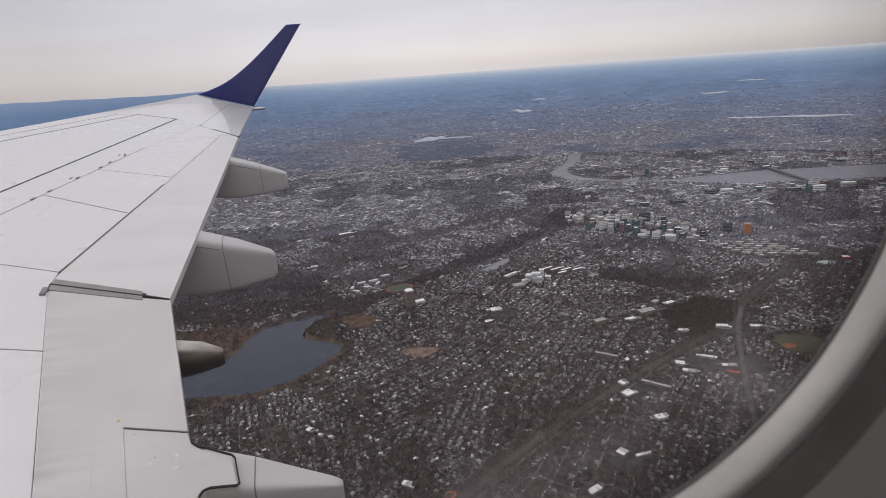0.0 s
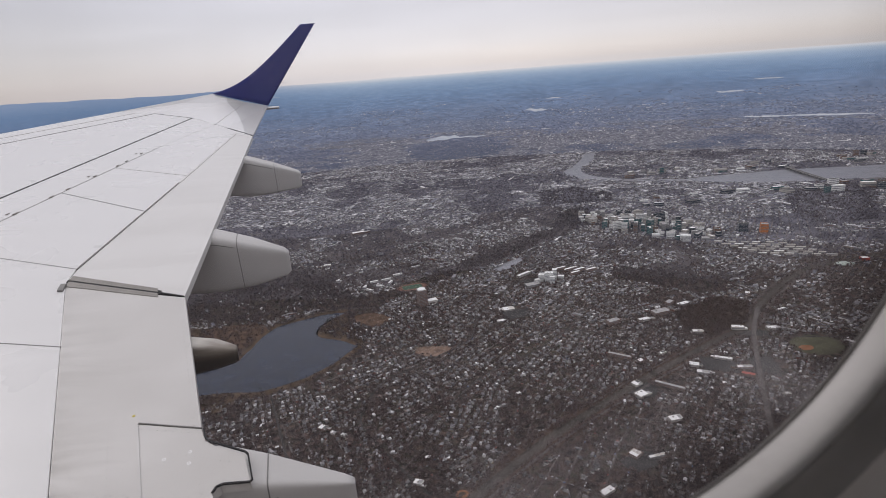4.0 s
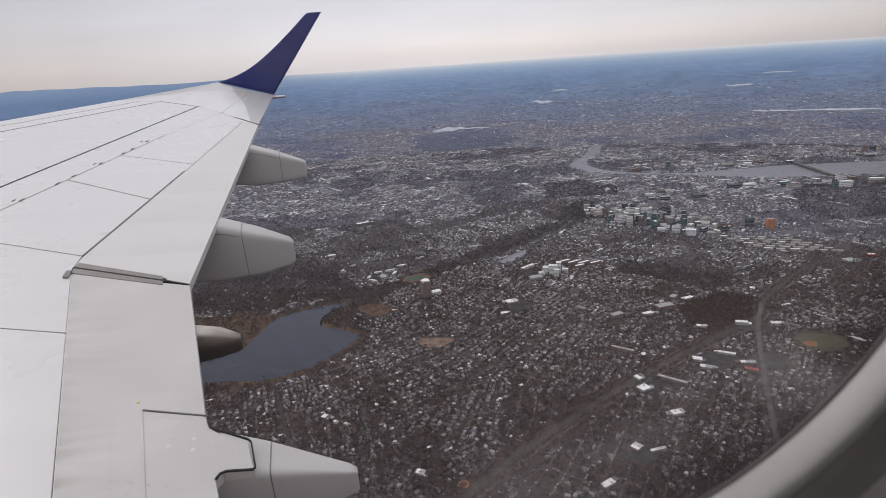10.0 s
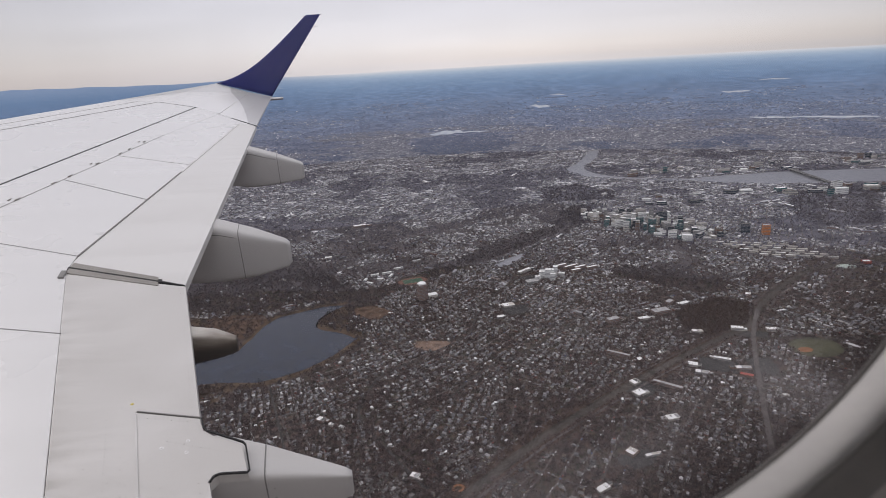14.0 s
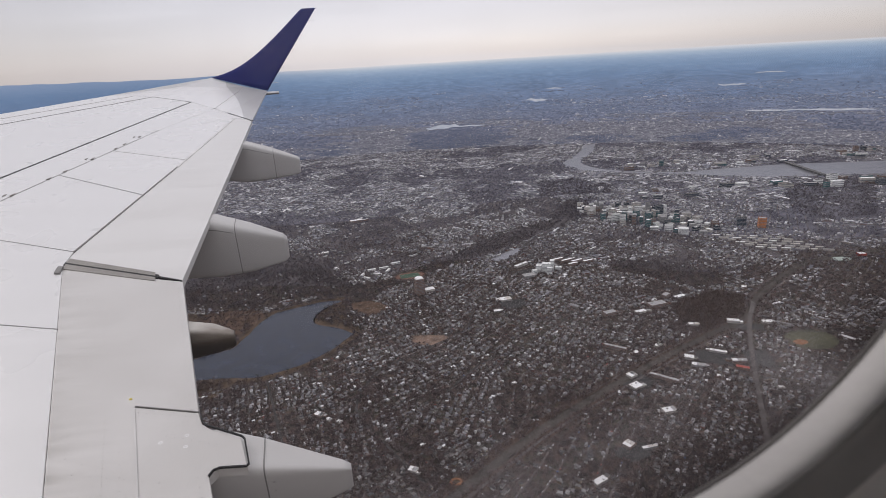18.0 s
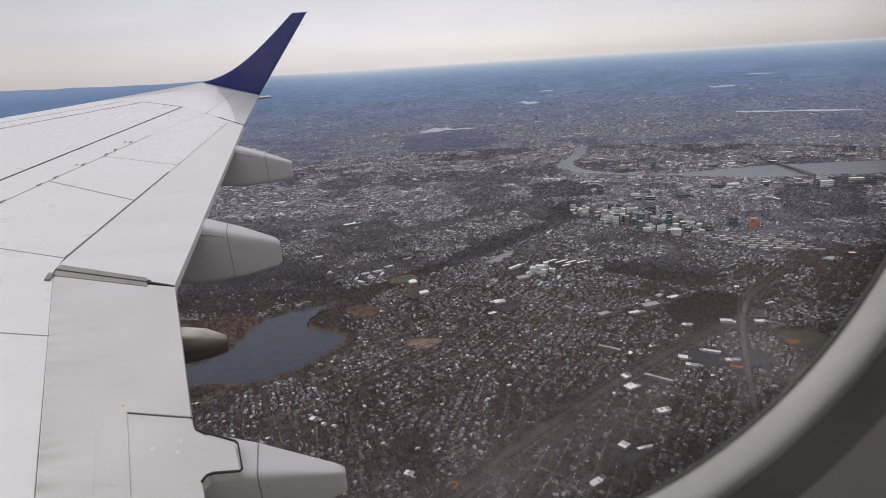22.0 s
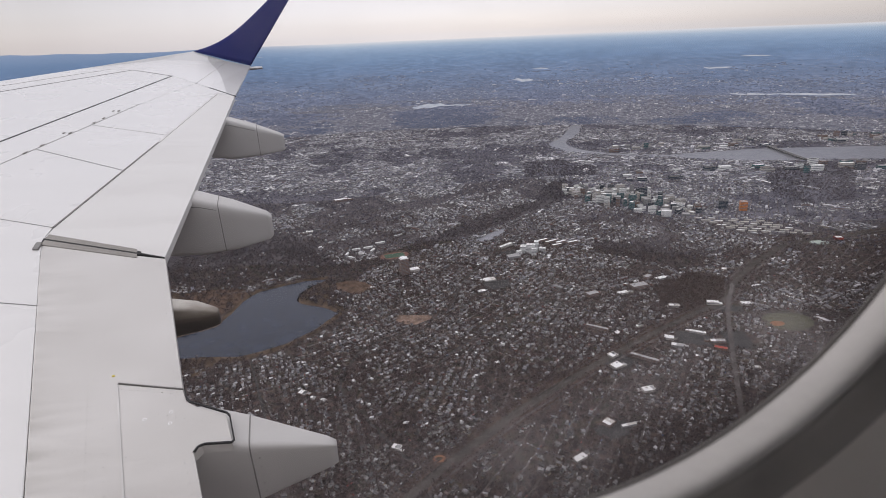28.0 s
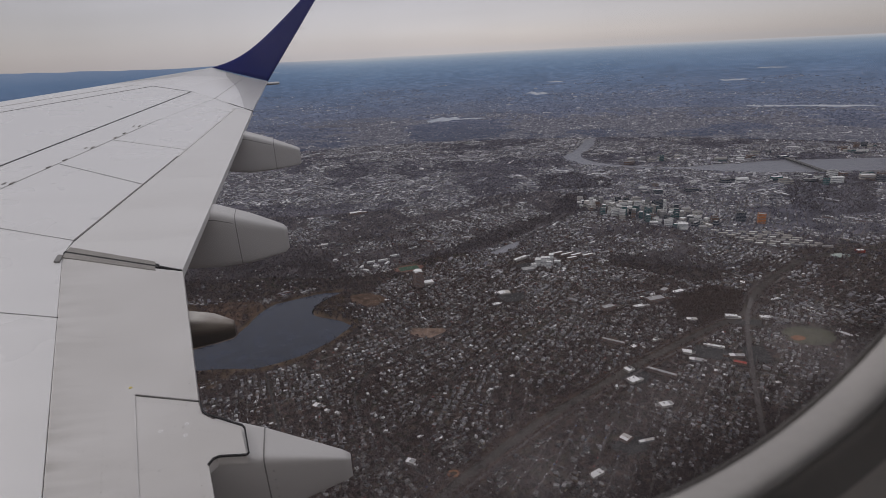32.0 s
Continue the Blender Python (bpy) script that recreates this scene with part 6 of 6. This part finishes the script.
# ---- parked cars along the nearer streets
def cars():
    near = np.hypot(sx, sy) < 1400
    x, y, rot = sx[near], sy[near], sr[near]
    keep = rng.random(len(x)) < 0.45
    x, y, rot = x[keep], y[keep], rot[keep]
    side = np.where(rng.random(len(x)) < 0.5, 1.3, -1.3)
    x, y = x - side * np.sin(rot), y + side * np.cos(rot)
    n = len(x)
    sg = np.array([[-1, -1], [1, -1], [1, 1], [-1, 1]], float)
    rings = []
    for lx, ly, z in ((1.6, 0.62, 0.25), (1.6, 0.62, 0.72), (0.9, 0.56, 0.76), (0.7, 0.5, 1.15)):
        X, Y = oriented(x, y, rot, np.repeat(sg[None, :, 0] * lx, n, 0), np.repeat(sg[None, :, 1] * ly, n, 0))
        rings.append(np.stack([X, Y, np.full((n, 4), z)], -1))
    v = np.concatenate(rings, 1)
    f = []
    for b in (0, 4, 8):
        for k in range(4):
            f += [b + k, b + (k + 1) % 4, b + 4 + (k + 1) % 4, b + 4 + k]
    f += [12, 13, 14, 15]
    loops = (np.arange(n)[:, None] * 16 + np.array(f)[None]).ravel()
    return fast_mesh("parked_cars", v.reshape(-1, 3), np.full(13 * n, 4), loops, CARS)


tagged(cars(), "cars parked along the suburban streets", "cars", kind="stuff")

# ---- lakes of the far country
def far_water(az0, az1, u0, u1, label):
    """a lake lying on the far slope between two bearings"""
    bm = bmesh.new()
    up, lo = [], []
    for k in range(25):
        q = k / 24
        a = radians(az0 + (az1 - az0) * q)
        bulge = (math.sin(math.pi * q) ** 0.5) * (0.8 + 0.35 * noise.noise((q * 5, az0, 1)) + 0.25 * noise.noise((q * 17, az0, 5)))
        bulge = max(0.02 if k in (0, 24) else 0.15, bulge)
        mid = (u0 + u1) / 2 + 0.5 * (u1 - u0) * noise.noise((q * 3, az0, 7))
        for lst, s in ((up, 1), (lo, -1)):
            u = mid + s * bulge * (u1 - u0) / 2
            rr_ = GROUND_R + (RIM_R - GROUND_R) * u - 6
            lst.append(bm.verts.new((rr_ * math.sin(a), rr_ * math.cos(a), RIM_Z * u + 3)))
    for k in range(24):
        bm.faces.new((lo[k], lo[k + 1], up[k + 1], up[k]))
    # emission paints the pale sky sheen that the water would reflect
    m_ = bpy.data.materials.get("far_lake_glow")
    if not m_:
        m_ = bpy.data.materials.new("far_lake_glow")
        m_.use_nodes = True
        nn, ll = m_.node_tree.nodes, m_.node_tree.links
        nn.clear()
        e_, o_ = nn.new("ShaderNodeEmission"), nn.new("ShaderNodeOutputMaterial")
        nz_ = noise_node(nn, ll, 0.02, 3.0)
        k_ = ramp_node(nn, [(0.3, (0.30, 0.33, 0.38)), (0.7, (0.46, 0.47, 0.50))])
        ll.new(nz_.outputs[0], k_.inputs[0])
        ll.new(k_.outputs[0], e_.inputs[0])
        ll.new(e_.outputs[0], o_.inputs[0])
    return tagged(part("far_lake", bm, m_, None), label, "water", kind="structure")


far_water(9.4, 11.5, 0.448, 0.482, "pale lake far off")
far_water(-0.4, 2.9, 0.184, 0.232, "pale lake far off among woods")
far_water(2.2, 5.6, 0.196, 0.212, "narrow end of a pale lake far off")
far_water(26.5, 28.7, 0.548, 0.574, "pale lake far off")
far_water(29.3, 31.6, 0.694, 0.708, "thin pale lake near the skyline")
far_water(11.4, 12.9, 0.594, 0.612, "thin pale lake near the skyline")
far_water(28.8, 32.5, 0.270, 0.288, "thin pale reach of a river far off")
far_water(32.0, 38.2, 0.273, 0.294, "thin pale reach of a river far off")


# ---- pale roofs of the far towns, lying on the slope of the far country
def far_town(a, u):
    """above zero in the far towns, below it in the woods between them"""
    t = np.array([noise.noise((p * 7.0, q * 11.0, 21)) + 0.6 * noise.noise((p * 26.0, q * 45.0, 22)) for p, q in zip(a, u)])
    hill = np.exp(-((np.degrees(a) - 2.2) / 4.6) ** 4 - ((u - 0.10) / 0.075) ** 4)
    return t + 0.12 - 1.4 * hill - 0.55 * np.clip((u - 0.34) / 0.2, 0, 1)


def on_slope(a, u, t, rad, top):
    """points on the far slope: across the view, along it, and above it"""
    r = (GROUND_R + (RIM_R - GROUND_R) * u)[:, None] + rad - 1.0
    return np.stack([r * np.sin(a)[:, None] + t * np.cos(a)[:, None], r * np.cos(a)[:, None] - t * np.sin(a)[:, None],
                     (RIM_Z * u)[:, None] + rad * RIM_Z / (RIM_R - GROUND_R) + top], -1)




# haze is mixed into the roof colours, most into the farthest
FAR_ROOFS = varied("far_roofs_hazed", [(0.0, (0.22, 0.222, 0.26)), (0.28, (0.28, 0.282, 0.315)), (0.52, (0.185, 0.188, 0.226)), (0.74, (0.35, 0.352, 0.385)), (0.90, (0.50, 0.50, 0.52)), (0.97, (0.80, 0.79, 0.78))], 0.9)
HAZED_ROOFS = varied("farthest_roofs_hazed", [(0.0, (0.205, 0.240, 0.325)), (0.35, (0.25, 0.285, 0.365)), (0.65, (0.215, 0.25, 0.335)), (0.86, (0.36, 0.385, 0.45)), (0.95, (0.60, 0.60, 0.63))], 0.9)


def far_roofs(name, n, lo, hi, mat, label):
    a, u = np.radians(rng.uniform(-33, 46, n)), lo + rng.random(n) ** 1.4 * (hi - lo)
    ok = rng.random(n) < np.clip(0.40 + 2.0 * far_town(a, u), 0.02, 1.0)
    a, u = a[ok], u[ok]
    n = len(a)
    w = np.clip(rng.lognormal(2.05, 0.55, n), 3.5, 46)
    d = rng.uniform(3, 9, n)
    h = rng.uniform(1.0, 2.4, n) * np.where(rng.random(n) < 0.05, 2.6, 1.0)
    t, rad = SQUARE[None, :, 0] * w[:, None] / 2, SQUARE[None, :, 1] * d[:, None] / 2
    v = np.concatenate([on_slope(a, u, t, rad, 0.3), on_slope(a, u, t, rad, h[:, None])], 1).reshape(-1, 3)
    f = np.array([4, 5, 6, 7, 0, 1, 5, 4, 1, 2, 6, 5])
    loops = (np.arange(n)[:, None] * 8 + f[None]).ravel()
    return tagged(fast_mesh(name, v, np.full(3 * n, 4), loops, mat), label, "houses", kind="stuff")


far_roofs("far_town_roofs", 60000, 0.0, 0.27, FAR_ROOFS, "flat roofs of far towns, paled with haze")
far_roofs("farthest_town_roofs", 34000, 0.23, 0.62, HAZED_ROOFS, "roofs towards the skyline, tinted blue-grey with haze")


def far_woods(n):
    a, u = np.radians(rng.uniform(-33, 46, n)), rng.random(n) ** 1.3 * 0.56
    ok = rng.random(n) < np.clip(0.25 - 1.9 * far_town(a, u), 0.03, 1.0) * np.clip(1.15 - u / 0.5, 0.0, 1.0)
    a, u = a[ok], u[ok]
    n = len(a)
    v = on_slope(a, u, rng.normal(0, 5.0, (n, 6)), rng.normal(0, 5.0, (n, 6)), np.abs(rng.normal(1.2, 0.9, (n, 6)))).reshape(-1, 3)
    # wood colours matched to the slope's blue haze
    mat = varied("far_woods_hazed", [(0.0, (0.125, 0.146, 0.210)), (0.35, (0.150, 0.172, 0.238)), (0.7, (0.106, 0.128, 0.190))], 0.95, spec=0.05)
    return tagged(fast_mesh("far_woods", v, np.full(2 * n, 3), np.arange(6 * n), mat), "leafless woods between the far towns, tinted with haze", "trees", kind="stuff")


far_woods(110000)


# ---- single bare trees that stand out along the nearer streets
def bare_tree(rad, height, seed):
    rn = random.Random(seed)
    t = thing("bare_tree", "leafless tree with a fine twiggy crown beside a street", "tree", group="street trees")

    def limb(bm, a, b, r0, r1_):
        axis = (b - a).normalized()
        side_ = axis.orthogonal().normalized()
        up_ = axis.cross(side_)
        rows = [[bm.verts.new(p + (side_ * math.cos(k * math.pi * 0.4) + up_ * math.sin(k * math.pi * 0.4)) * r) for k in range(5)] for p, r in ((a, r0), (b, r1_))]
        for k in range(5):
            bm.faces.new((rows[0][k], rows[0][(k + 1) % 5], rows[1][(k + 1) % 5], rows[1][k]))

    bm = bmesh.new()
    limb(bm, Vector((0, 0, 0)), Vector((0, 0, height * 0.5)), 0.28, 0.16)
    part("trunk", bm, BARK, t)
    bm = bmesh.new()
    for k in range(9):
        a = k * 2.4 + rn.uniform(-0.3, 0.3)
        z0 = height * rn.uniform(0.28, 0.5)
        out = rad * rn.uniform(0.5, 0.85)
        limb(bm, Vector((0, 0, z0)), Vector((out * math.cos(a), out * math.sin(a), height * rn.uniform(0.6, 0.92))), 0.12, 0.03)
    part("limbs", bm, BARK, t)
    bm = bmesh.new()
    for k in range(110):
        v = Vector((rn.gauss(0, 1), rn.gauss(0, 1), rn.gauss(0, 1))).normalized() * rn.random() ** 0.4
        c = Vector((v.x * rad, v.y * rad, height * 0.62 + v.z * height * 0.38))
        bm.faces.new([bm.verts.new(c + Vector((rn.gauss(0, 1), rn.gauss(0, 1), rn.gauss(0, 1))) * rad * 0.11) for _ in range(3)])
    part("crown", bm, TWIGS, t)
    return t


BARK = plain("grey_bark", (0.10, 0.085, 0.078), 0.95, 2.0, 0.3)
tree_models = [bare_tree(r_, h_, k) for k, (r_, h_) in enumerate(((2.6, 7.0), (3.2, 8.0), (2.2, 6.4), (3.6, 8.6)))]
tx, ty = rng.uniform(-330, 560, 900), rng.uniform(520, 900, 900)
bearing_ = np.degrees(np.arctan2(tx, ty))
good = on_trees_land(tx, ty) & (bearing_ > -23) & (bearing_ < 30) & (np.hypot(tx, ty) > 540)
gap = np.array([np.min(np.hypot(hx - a, hy - b)) for a, b in zip(tx, ty)])
for k, i in enumerate(np.flatnonzero(good & (gap > 3.6))[:150]):
    at = pose(tx[i], ty[i], 0, 0, 0, (k * 67) % 360)
    if k < 4:
        tree_models[k].matrix_basis = at
    else:
        copy_thing(tree_models[k % 4], at)
